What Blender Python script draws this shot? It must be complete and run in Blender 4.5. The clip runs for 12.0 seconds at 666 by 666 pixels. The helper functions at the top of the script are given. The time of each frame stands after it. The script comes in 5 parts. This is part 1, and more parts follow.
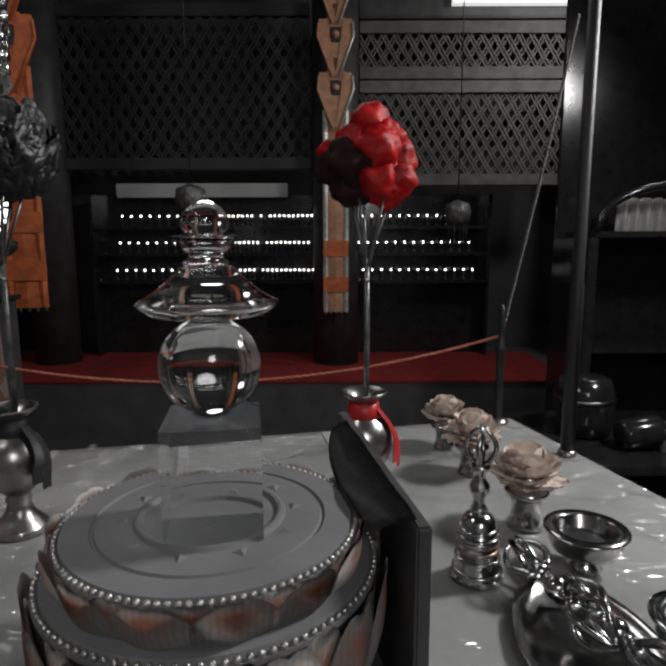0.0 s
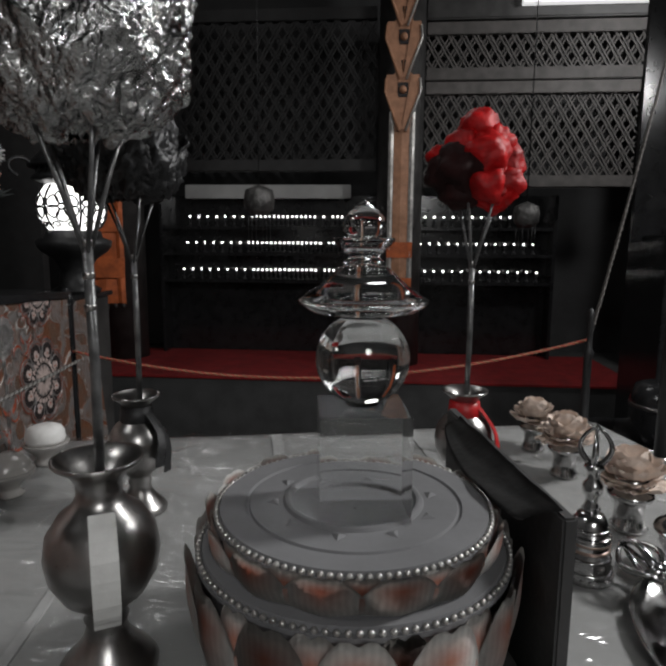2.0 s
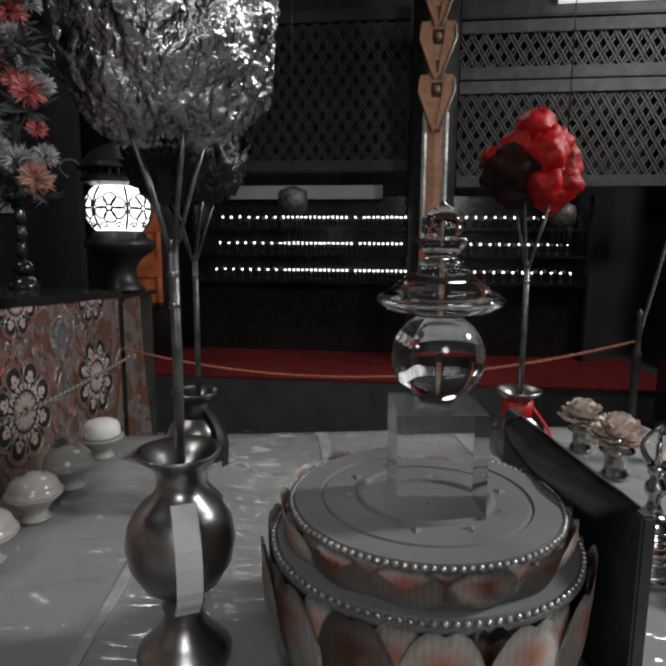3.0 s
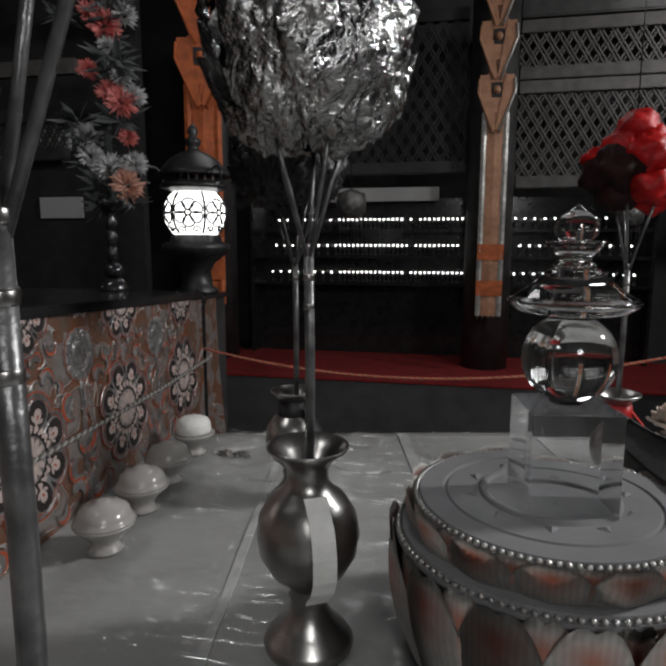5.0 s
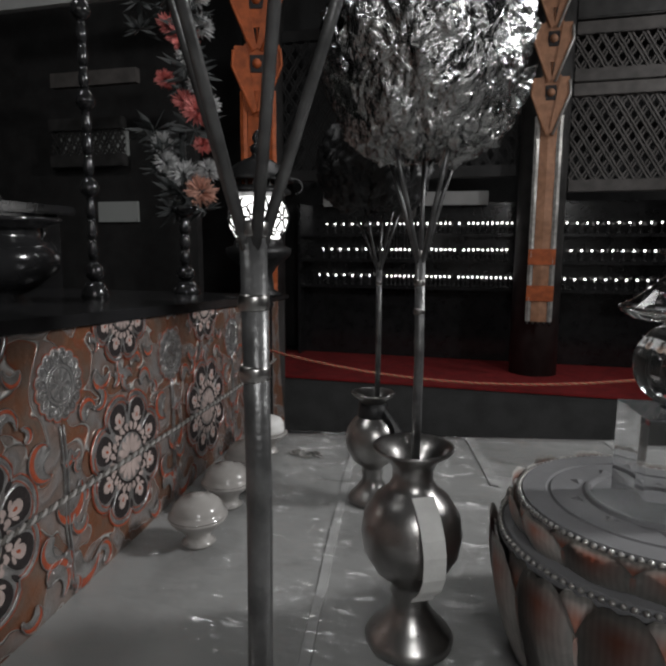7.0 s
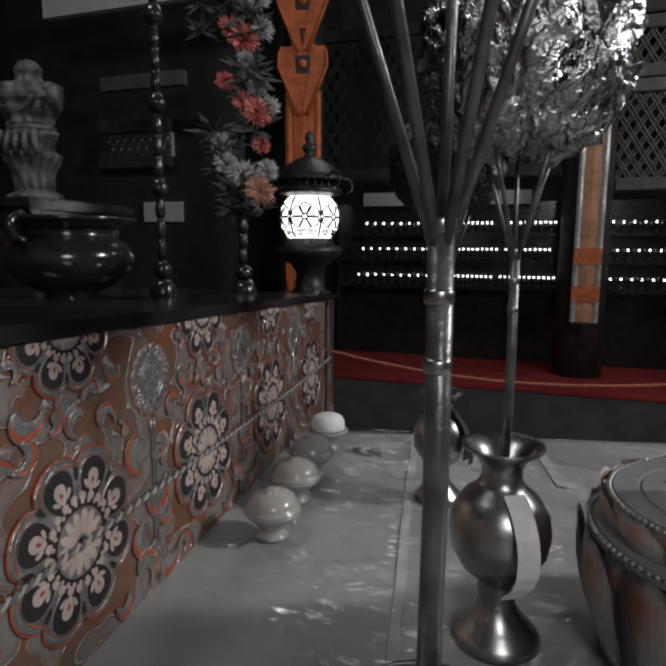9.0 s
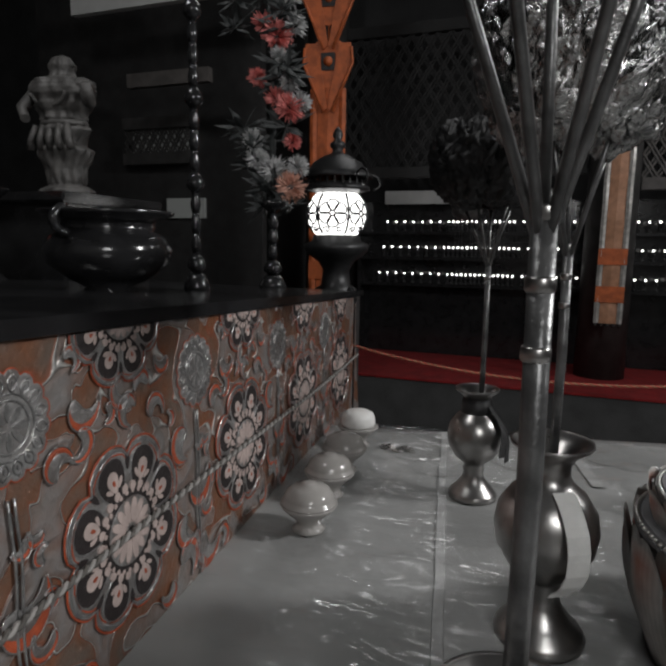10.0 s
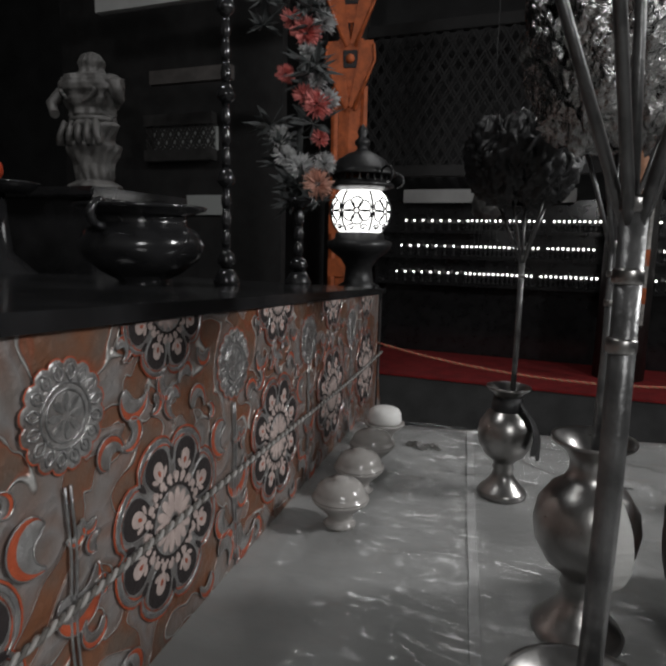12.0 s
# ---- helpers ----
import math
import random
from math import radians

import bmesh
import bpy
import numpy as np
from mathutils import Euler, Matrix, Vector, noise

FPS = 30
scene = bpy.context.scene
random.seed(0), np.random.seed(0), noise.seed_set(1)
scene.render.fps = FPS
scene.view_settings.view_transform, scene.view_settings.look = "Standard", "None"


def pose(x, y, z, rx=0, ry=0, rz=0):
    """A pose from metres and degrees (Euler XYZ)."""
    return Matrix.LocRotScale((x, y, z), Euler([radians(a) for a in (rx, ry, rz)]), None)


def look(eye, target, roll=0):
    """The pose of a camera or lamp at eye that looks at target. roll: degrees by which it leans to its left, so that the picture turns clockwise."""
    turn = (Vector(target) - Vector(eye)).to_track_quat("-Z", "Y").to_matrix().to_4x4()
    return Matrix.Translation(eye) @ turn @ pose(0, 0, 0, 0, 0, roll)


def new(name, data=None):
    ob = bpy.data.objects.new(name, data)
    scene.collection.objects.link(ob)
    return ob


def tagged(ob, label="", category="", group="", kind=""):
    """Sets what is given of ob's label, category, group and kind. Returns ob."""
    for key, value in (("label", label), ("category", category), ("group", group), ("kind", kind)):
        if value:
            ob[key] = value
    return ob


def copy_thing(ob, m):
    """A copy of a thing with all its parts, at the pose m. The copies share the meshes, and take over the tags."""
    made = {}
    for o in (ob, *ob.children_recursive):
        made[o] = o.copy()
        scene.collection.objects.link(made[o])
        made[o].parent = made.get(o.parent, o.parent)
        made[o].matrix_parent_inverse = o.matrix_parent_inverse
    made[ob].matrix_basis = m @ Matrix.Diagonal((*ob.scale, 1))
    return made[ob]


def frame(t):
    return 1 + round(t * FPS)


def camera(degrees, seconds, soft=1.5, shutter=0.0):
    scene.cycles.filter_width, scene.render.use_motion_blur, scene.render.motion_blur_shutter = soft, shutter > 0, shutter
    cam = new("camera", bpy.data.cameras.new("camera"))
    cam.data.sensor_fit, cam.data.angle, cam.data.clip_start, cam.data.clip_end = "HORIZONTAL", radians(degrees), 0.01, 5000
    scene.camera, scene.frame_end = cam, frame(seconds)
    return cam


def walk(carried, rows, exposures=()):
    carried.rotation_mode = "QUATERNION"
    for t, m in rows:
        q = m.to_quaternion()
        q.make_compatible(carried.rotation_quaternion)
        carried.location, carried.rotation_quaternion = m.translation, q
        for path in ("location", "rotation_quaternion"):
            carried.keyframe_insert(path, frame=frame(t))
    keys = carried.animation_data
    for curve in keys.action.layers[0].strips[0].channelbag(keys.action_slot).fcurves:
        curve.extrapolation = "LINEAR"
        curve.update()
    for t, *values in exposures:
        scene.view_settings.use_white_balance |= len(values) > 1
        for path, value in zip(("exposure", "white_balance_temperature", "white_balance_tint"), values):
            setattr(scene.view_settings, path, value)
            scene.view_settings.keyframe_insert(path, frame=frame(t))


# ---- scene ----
cam = camera(59.1, 12.0, soft=2.8)
PATH = [
    (0.0, -0.0057, 0.0127, 1.2951, 81.00, 0.14, -0.05),
    (0.5, -0.0281, 0.0031, 1.2971, 80.99, 0.05, 1.31),
    (1.0, -0.0466, -0.0030, 1.2957, 80.91, -0.10, 2.44),
    (1.5, -0.0636, -0.0110, 1.2969, 81.03, -0.18, 3.44),
    (2.0, -0.0848, -0.0197, 1.2960, 81.07, -0.37, 4.75),
    (2.5, -0.1054, -0.0267, 1.2955, 81.12, -0.44, 5.89),
    (3.0, -0.1263, -0.0356, 1.2954, 81.10, -0.37, 7.16),
    (5.0, -0.1969, -0.0634, 1.2966, 81.28, -0.06, 11.46),
    (5.5, -0.2155, -0.0726, 1.2954, 81.22, -0.02, 12.52),
    (6.0, -0.2307, -0.0794, 1.2951, 81.29, -0.22, 13.33),
    (6.5, -0.2428, -0.0870, 1.2972, 81.45, -0.27, 14.10),
    (7.0, -0.2577, -0.0953, 1.2991, 81.60, -0.27, 15.09),
    (9.0, -0.3097, -0.1182, 1.2975, 81.55, -0.29, 18.16),
    (9.5, -0.3259, -0.1253, 1.2954, 81.50, -0.71, 19.03),
    (10.0, -0.3389, -0.1293, 1.2927, 81.38, -0.83, 19.73),
    (10.5, -0.3492, -0.1362, 1.2932, 81.35, -0.86, 20.39),
    (11.0, -0.3608, -0.1425, 1.2915, 81.34, -1.05, 21.01),
    (11.5, -0.3654, -0.1416, 1.2882, 81.21, -1.25, 21.08),
    (12.0, -0.3637, -0.1417, 1.2889, 81.20, -1.36, 21.08),
]
walk(cam, [(t, pose(x, y, z, a, b, c)) for t, x, y, z, a, b, c in PATH], [(0.0, 0.0), (12.0, 0.0)])

# ---- light ----
world = bpy.data.worlds.new("hall_air")
world.use_nodes = True
world.node_tree.nodes["Background"].inputs[0].default_value = (0.9, 0.95, 1.0, 1)
world.node_tree.nodes["Background"].inputs[1].default_value = 0.035
scene.world = world


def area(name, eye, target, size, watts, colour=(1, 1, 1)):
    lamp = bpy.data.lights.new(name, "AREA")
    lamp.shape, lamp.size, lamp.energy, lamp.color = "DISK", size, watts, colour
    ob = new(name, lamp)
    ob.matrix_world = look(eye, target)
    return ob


area("ceiling_lamp_right", (1.5, 1.0, 2.3), (-0.2, 0.5, 1.1), 0.3, 36)
# No such lamp is seen: added fill from the front for brocade and petals.
area("front_fill", (0.35, -1.1, 2.0), (-0.3, 0.6, 1.0), 0.5, 9.0)
# Added fill for the statue and altar things; not a known lamp.
area("altar_fill_west", (-1.3, 0.1, 2.9), (-1.7, 1.4, 1.6), 0.4, 9)
# Unseen lamp added high ahead of the table for glints on the vinyl.
area("glint_light_north", (-0.7, 2.5, 3.3), (-0.4, 0.5, 0.95), 0.8, 6)
area("ceiling_lamp_hall", (1.6, 2.6, 2.7), (0.5, 3.9, 2.0), 0.4, 14)


# ---- materials ----
def mat(name, colour, rough=0.5, metal=0.0, var=0.25, scale=40.0, bump=0.15, fine=300.0, second=None, vary=0.0, spec=0.5, dist=0.002):
    m = bpy.data.materials.new(name)
    m.use_nodes = True
    nt = m.node_tree
    b = nt.nodes["Principled BSDF"]
    co = nt.nodes.new("ShaderNodeTexCoord")
    n1 = nt.nodes.new("ShaderNodeTexNoise")
    n1.inputs["Scale"].default_value, n1.inputs["Detail"].default_value = scale, 6
    n2 = nt.nodes.new("ShaderNodeTexNoise")
    n2.inputs["Scale"].default_value, n2.inputs["Detail"].default_value = fine, 4
    nt.links.new(co.outputs["Object"], n1.inputs["Vector"])
    nt.links.new(co.outputs["Object"], n2.inputs["Vector"])
    ramp = nt.nodes.new("ShaderNodeValToRGB")
    c2 = second or [c * (1 - var) for c in colour]
    ramp.color_ramp.elements[0].position, ramp.color_ramp.elements[1].position = 0.35, 0.65
    ramp.color_ramp.elements[0].color = (*c2, 1)
    ramp.color_ramp.elements[1].color = (*colour, 1)
    nt.links.new(n1.outputs["Fac"], ramp.inputs["Fac"])
    out = ramp.outputs["Color"]
    if vary:
        info = nt.nodes.new("ShaderNodeObjectInfo")
        hsv = nt.nodes.new("ShaderNodeHueSaturation")
        mr = nt.nodes.new("ShaderNodeMapRange")
        mr.inputs["To Min"].default_value, mr.inputs["To Max"].default_value = 1 - vary, 1 + vary
        nt.links.new(info.outputs["Random"], mr.inputs["Value"])
        nt.links.new(mr.outputs["Result"], hsv.inputs["Value"])
        nt.links.new(out, hsv.inputs["Color"])
        out = hsv.outputs["Color"]
    nt.links.new(out, b.inputs["Base Color"])
    rr = nt.nodes.new("ShaderNodeMapRange")
    rr.inputs["To Min"].default_value, rr.inputs["To Max"].default_value = max(0.02, rough * 0.8), min(1, rough * 1.2)
    nt.links.new(n2.outputs["Fac"], rr.inputs["Value"])
    nt.links.new(rr.outputs["Result"], b.inputs["Roughness"])
    b.inputs["Metallic"].default_value = metal
    b.inputs["Specular IOR Level"].default_value = spec
    if bump:
        bp = nt.nodes.new("ShaderNodeBump")
        bp.inputs["Strength"].default_value, bp.inputs["Distance"].default_value = bump, dist
        nt.links.new(n2.outputs["Fac"], bp.inputs["Height"])
        nt.links.new(bp.outputs["Normal"], b.inputs["Normal"])
    return m


def glow(name, colour, strength):
    m = bpy.data.materials.new(name)
    m.use_nodes = True
    b = m.node_tree.nodes["Principled BSDF"]
    b.inputs["Base Color"].default_value = (*colour, 1)
    b.inputs["Emission Color"].default_value = (*colour, 1)
    b.inputs["Emission Strength"].default_value = strength
    return m


def glass(name, colour=(1, 1, 1), rough=0.0, ior=1.5):
    m = bpy.data.materials.new(name)
    m.use_nodes = True
    b = m.node_tree.nodes["Principled BSDF"]
    b.inputs["Base Color"].default_value = (*colour, 1)
    b.inputs["Transmission Weight"].default_value = 1.0
    b.inputs["Roughness"].default_value = rough
    b.inputs["IOR"].default_value = ior
    return m


M_CLOTH = mat("white_tablecloth", (0.29, 0.29, 0.285), 0.5, 0, 0.18, 6, 0.5, 15, dist=0.010)
M_HEM = mat("cloth_seam", (0.36, 0.36, 0.355), 0.6, 0, 0.2, 30, 0.3, 200)
M_SILVER = mat("tarnished_silver", (0.38, 0.37, 0.36), 0.30, 1.0, 0.35, 25, 0.06, 200)
M_CHROME = mat("polished_silver", (0.58, 0.575, 0.57), 0.17, 1.0, 0.45, 40, 0.10, 160)
M_FOIL = mat("silver_foil", (0.56, 0.56, 0.555), 0.22, 1.0, 0.4, 22, 1.0, 110, dist=0.006)
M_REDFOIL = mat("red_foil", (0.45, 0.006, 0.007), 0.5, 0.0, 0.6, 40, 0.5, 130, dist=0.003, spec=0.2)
# Red foil with the shade of the flower's left side put into its colour.
M_SHADERED = mat("shaded_red_foil", (0.022, 0.004, 0.004), 0.7, 0, 0.5, 40, 0.4, 120, dist=0.003, spec=0.2)
# Foil for the darker lotuses, with shade put into its near-black colour.
M_SHADEFOIL = mat("shaded_foil", (0.012, 0.012, 0.013), 0.45, 0.0, 0.5, 30, 0.6, 110, dist=0.004)
M_STICK = mat("silver_wrapped_stick", (0.17, 0.17, 0.17), 0.36, 0.6, 0.5, 60, 0.4, 150)
M_BLACK = mat("black_lacquer", (0.020, 0.020, 0.021), 0.16, 0, 0.4, 20, 0.05, 200)
M_IRON = mat("black_iron", (0.03, 0.03, 0.031), 0.4, 0.3, 0.4, 50, 0.3, 200)
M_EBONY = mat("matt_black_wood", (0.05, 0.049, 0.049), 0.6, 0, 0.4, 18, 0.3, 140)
M_DARKWOOD = mat("dark_stained_wood", (0.045, 0.043, 0.042), 0.5, 0, 0.5, 12, 0.3, 120)
# Darker, rougher wood for the left lattice, right pillar and partition.
M_BLACKWOOD = mat("blackish_rough_wood", (0.022, 0.021, 0.021), 0.65, 0, 0.4, 14, 0.3, 120, vary=0.2)
M_GREYWOOD = mat("weathered_dark_wood", (0.10, 0.09, 0.085), 0.6, 0, 0.4, 14, 0.3, 120, vary=0.15)
M_WALL = mat("soot_dark_wall", (0.05, 0.05, 0.051), 0.8, 0, 0.4, 4, 0.2, 60)
M_BOUNCE = mat("pale_bounce_surface", (0.55, 0.54, 0.52), 0.8, 0, 0.2, 3, 0.2, 60)
M_FLOOR = mat("dark_matting", (0.06, 0.06, 0.06), 0.8, 0, 0.3, 9, 0.3, 120)
M_CARPET = mat("red_carpet", (0.24, 0.008, 0.009), 0.95, 0, 0.35, 14, 0.5, 400)
M_ROPE = mat("red_white_cord", (0.55, 0.10, 0.07), 0.7, 0, 0.4, 200, 0.4, 500)
M_GREYROPE = mat("grey_cord", (0.12, 0.11, 0.10), 0.8, 0, 0.4, 200, 0.4, 500)
M_CERAMIC = mat("white_porcelain", (0.33, 0.315, 0.30), 0.15, 0, 0.12, 30, 0.02, 150)
M_RICE = mat("white_rice_cake", (0.75, 0.74, 0.72), 0.5, 0, 0.12, 60, 0.2, 250)
M_PETAL = mat("painted_lotus_petal", (0.30, 0.285, 0.27), 0.45, 0, 0.25, 50, 0.3, 150)


def petal_paint():
    m = mat("painted_lotus_petal", (0.52, 0.505, 0.48), 0.42, 0, 0.2, 50, 0.3, 150)
    nt = m.node_tree
    b = nt.nodes["Principled BSDF"]
    base = b.inputs["Base Color"].links[0].from_socket
    co = nt.nodes.new("ShaderNodeTexCoord")
    sep = nt.nodes.new("ShaderNodeSeparateXYZ")
    nt.links.new(co.outputs["Generated"], sep.inputs[0])
    up = nt.nodes.new("ShaderNodeValToRGB")
    e = up.color_ramp.elements
    e[0].position, e[0].color = 0.42, (0, 0, 0, 1)
    e[1].position, e[1].color = 0.80, (1, 1, 1, 1)
    k = e.new(0.95)
    k.color = (0, 0, 0, 1)
    nt.links.new(sep.outputs["Z"], up.inputs["Fac"])
    side = nt.nodes.new("ShaderNodeValToRGB")
    e = side.color_ramp.elements
    e[0].position, e[0].color = 0.12, (0, 0, 0, 1)
    e[1].position, e[1].color = 0.5, (1, 1, 1, 1)
    k = e.new(0.88)
    k.color = (0, 0, 0, 1)
    nt.links.new(sep.outputs["Y"], side.inputs["Fac"])
    mul = nt.nodes.new("ShaderNodeMath")
    mul.operation = "MULTIPLY"
    soft = nt.nodes.new("ShaderNodeMath")
    soft.operation = "MULTIPLY"
    soft.inputs[1].default_value = 0.8
    nt.links.new(up.outputs["Color"], mul.inputs[0])
    nt.links.new(side.outputs["Color"], mul.inputs[1])
    wave = nt.nodes.new("ShaderNodeTexWave")
    wave.bands_direction = "Y"
    wave.inputs["Scale"].default_value, wave.inputs["Distortion"].default_value = 4.0, 2.5
    nt.links.new(co.outputs["Generated"], wave.inputs["Vector"])
    dark = nt.nodes.new("ShaderNodeMix")
    dark.data_type, dark.blend_type = "RGBA", "MULTIPLY"
    dark.inputs["Factor"].default_value = 0.15
    nt.links.new(base, dark.inputs["A"])
    nt.links.new(wave.outputs["Color"], dark.inputs["B"])
    mix = nt.nodes.new("ShaderNodeMix")
    mix.data_type = "RGBA"
    mix.inputs["B"].default_value = (0.42, 0.10, 0.035, 1)
    nt.links.new(mul.outputs[0], soft.inputs[0])
    nt.links.new(soft.outputs[0], mix.inputs["Factor"])
    nt.links.new(dark.outputs["Result"], mix.inputs["A"])
    nt.links.new(mix.outputs["Result"], b.inputs["Base Color"])
    return m


M_LOTUS = petal_paint()
M_DISC = mat("grey_lacquer_disc", (0.16, 0.16, 0.165), 0.7, 0.0, 0.15, 20, 0.05, 150, spec=0.35)
M_BEAD = mat("silver_bead", (0.5, 0.49, 0.47), 0.3, 0.8, 0.4, 80, 0.1, 300)
M_CRYSTAL = glass("crystal", (0.97, 0.98, 0.98), 0.0, 1.5)
M_ORANGE = mat("orange_brocade", (0.50, 0.115, 0.03), 0.6, 0.1, 0.4, 30, 0.4, 250)
M_PALEORANGE = mat("faded_orange_silk", (0.42, 0.21, 0.12), 0.55, 0.1, 0.3, 30, 0.4, 250)
M_SILK = mat("silver_silk", (0.62, 0.60, 0.57), 0.4, 0.5, 0.4, 40, 0.6, 180)


def brocade_weave():
    """Taupe satin with drifting silver clouds, each edged by an orange shade and a raised silver thread."""
    m = mat("brown_satin_brocade", (0.23, 0.098, 0.052), 0.36, 0.45, 0.3, 28, 0.7, 75, second=(0.17, 0.125, 0.10), dist=0.004)
    nt = m.node_tree
    b = nt.nodes["Principled BSDF"]
    base = b.inputs["Base Color"].links[0].from_socket
    co = nt.nodes.new("ShaderNodeTexCoord")
    tex = nt.nodes.new("ShaderNodeTexNoise")
    tex.inputs["Scale"].default_value, tex.inputs["Detail"].default_value, tex.inputs["Distortion"].default_value = 17, 1.2, 0.9
    nt.links.new(co.outputs["Object"], tex.inputs["Vector"])

    def band(stops):
        r = nt.nodes.new("ShaderNodeValToRGB")
        r.color_ramp.elements[0].position, r.color_ramp.elements[0].color = stops[0][0], (*[stops[0][1]] * 3, 1)
        r.color_ramp.elements[1].position, r.color_ramp.elements[1].color = stops[-1][0], (*[stops[-1][1]] * 3, 1)
        for p, v in stops[1:-1]:
            r.color_ramp.elements.new(p).color = (v, v, v, 1)
        nt.links.new(tex.outputs["Fac"], r.inputs["Fac"])
        return r.outputs["Color"]

    def over(below, factor, colour):
        k = nt.nodes.new("ShaderNodeMix")
        k.data_type = "RGBA"
        nt.links.new(factor, k.inputs["Factor"])
        nt.links.new(below, k.inputs["A"])
        k.inputs["B"].default_value = (*colour, 1)
        return k.outputs["Result"]

    cloud = band(((0.47, 0.0), (0.50, 0.28), (0.60, 0.70), (0.70, 0.30)))
    thread = band(((0.478, 0.0), (0.486, 1.0), (0.494, 1.0), (0.502, 0.0)))
    shade = band(((0.452, 0.0), (0.470, 0.4), (0.480, 0.4), (0.486, 0.0)))
    c = over(base, cloud, (0.29, 0.29, 0.29))
    c = over(c, shade, (0.34, 0.07, 0.025))
    c = over(c, thread, (0.50, 0.49, 0.47))
    nt.links.new(c, b.inputs["Base Color"])
    old = [n for n in nt.nodes if n.type == "BUMP"][0]
    up = nt.nodes.new("ShaderNodeBump")
    up.inputs["Strength"].default_value, up.inputs["Distance"].default_value = 0.9, 0.003
    ridge = nt.nodes.new("ShaderNodeMath")
    ridge.operation = "ADD"
    nt.links.new(cloud, ridge.inputs[0])
    nt.links.new(thread, ridge.inputs[1])
    nt.links.new(ridge.outputs[0], up.inputs["Height"])
    nt.links.new(old.outputs["Normal"], up.inputs["Normal"])
    nt.links.new(up.outputs["Normal"], b.inputs["Normal"])
    return m


M_BROCADE = brocade_weave()
M_SILVERCLOTH = mat("grey_satin_weave", (0.34, 0.335, 0.33), 0.36, 0.6, 0.35, 32, 0.7, 110, second=(0.17, 0.15, 0.14), dist=0.004)
M_SILVERTHREAD = mat("silver_thread", (0.46, 0.455, 0.45), 0.3, 0.85, 0.4, 60, 0.6, 250)
M_ORTHREAD = mat("orange_thread", (0.36, 0.065, 0.022), 0.5, 0, 0.4, 60, 0.4, 250)
M_DARKTHREAD = mat("dark_brown_thread", (0.018, 0.012, 0.012), 0.6, 0, 0.4, 60, 0.4, 250)
M_PINKTHREAD = mat("pale_pink_thread", (0.45, 0.36, 0.33), 0.6, 0, 0.25, 60, 0.4, 250)
M_BULB = glow("lamp_light", (1.0, 0.98, 0.95), 4.5)
M_GLOBE = glow("globe_light", (1.0, 0.99, 0.97), 2.6)
M_WHITEBOARD = mat("white_painted_board", (0.55, 0.55, 0.54), 0.6, 0, 0.15, 8, 0.1, 100)
M_PALE = mat("pale_paper_flower", (0.72, 0.60, 0.52), 0.7, 0, 0.25, 60, 0.4, 200)
M_WHITEFL = mat("white_chrysanthemum", (0.5, 0.5, 0.5), 0.7, 0, 0.3, 60, 0.3, 200)
M_PINKFL = mat("pink_chrysanthemum", (0.70, 0.22, 0.20), 0.7, 0, 0.3, 60, 0.3, 200)
M_PEACHFL = mat("peach_silk_flower", (0.62, 0.34, 0.26), 0.7, 0, 0.3, 60, 0.3, 200)
M_LEAF = mat("dark_grey_leaf", (0.055, 0.06, 0.06), 0.6, 0, 0.4, 40, 0.3, 200)
M_STONE = mat("carved_grey_stone", (0.16, 0.155, 0.15), 0.38, 0.4, 0.6, 22, 0.9, 45, dist=0.012)
M_CARVED = mat("carved_grey_wood", (0.12, 0.115, 0.11), 0.5, 0.0, 0.5, 30, 0.5, 120, dist=0.004)
M_PAPER = glow("window_paper_light", (0.30, 0.31, 0.30), 0.05)
M_BRONZE = mat("brown_bronze", (0.34, 0.25, 0.21), 0.35, 0.7, 0.5, 40, 0.2, 200)
M_BLACKRIB = mat("black_ribbon", (0.01, 0.01, 0.011), 0.5, 0, 0.3, 60, 0.2, 300)
M_REDRIB = mat("red_ribbon", (0.45, 0.012, 0.014), 0.4, 0, 0.3, 60, 0.2, 300)
M_LABEL = mat("white_paper_strip", (0.7, 0.7, 0.68), 0.6, 0, 0.1, 60, 0.1, 300)


# ---- mesh helpers ----
def obj(name, bm, material, parent=None, label="", smooth=False):
    me = bpy.data.meshes.new(name)
    bm.normal_update()
    bm.to_mesh(me)
    bm.free()
    for m in (material if isinstance(material, (list, tuple)) else [material]):
        me.materials.append(m)
    if smooth:
        me.shade_smooth()
    ob = new(name, me)
    if parent is not None:
        ob.parent = parent
    if label:
        ob["label"] = label
    return ob


part = obj


def thing(name, loc=(0, 0, 0), label="", category="", group="", kind="", turn=0.0):
    ob = new(name)
    ob.empty_display_size = 0.05
    ob.matrix_basis = pose(*loc, 0, 0, turn)
    return tagged(ob, label, category, group, kind)


def BM():
    return bmesh.new()


def box(bm, x0, x1, y0, y1, z0, z1, m=None, bevel=0.0, mi=0):
    vs = [bm.verts.new((x, y, z)) for x in (x0, x1) for y in (y0, y1) for z in (z0, z1)]
    fs = [bm.faces.new([vs[i] for i in q]) for q in ((0, 1, 3, 2), (4, 6, 7, 5), (0, 4, 5, 1), (2, 3, 7, 6), (0, 2, 6, 4), (1, 5, 7, 3))]
    for f in fs:
        f.material_index = mi
    if bevel:
        es = list({e for f in fs for e in f.edges})
        r = bmesh.ops.bevel(bm, geom=es, offset=bevel, segments=2, affect="EDGES")
        vs = list({v for f in r["faces"] for v in f.verts} | {v for v in vs if v.is_valid})
    if m is not None:
        bmesh.ops.transform(bm, matrix=m, verts=[v for v in vs if v.is_valid])
    return bm


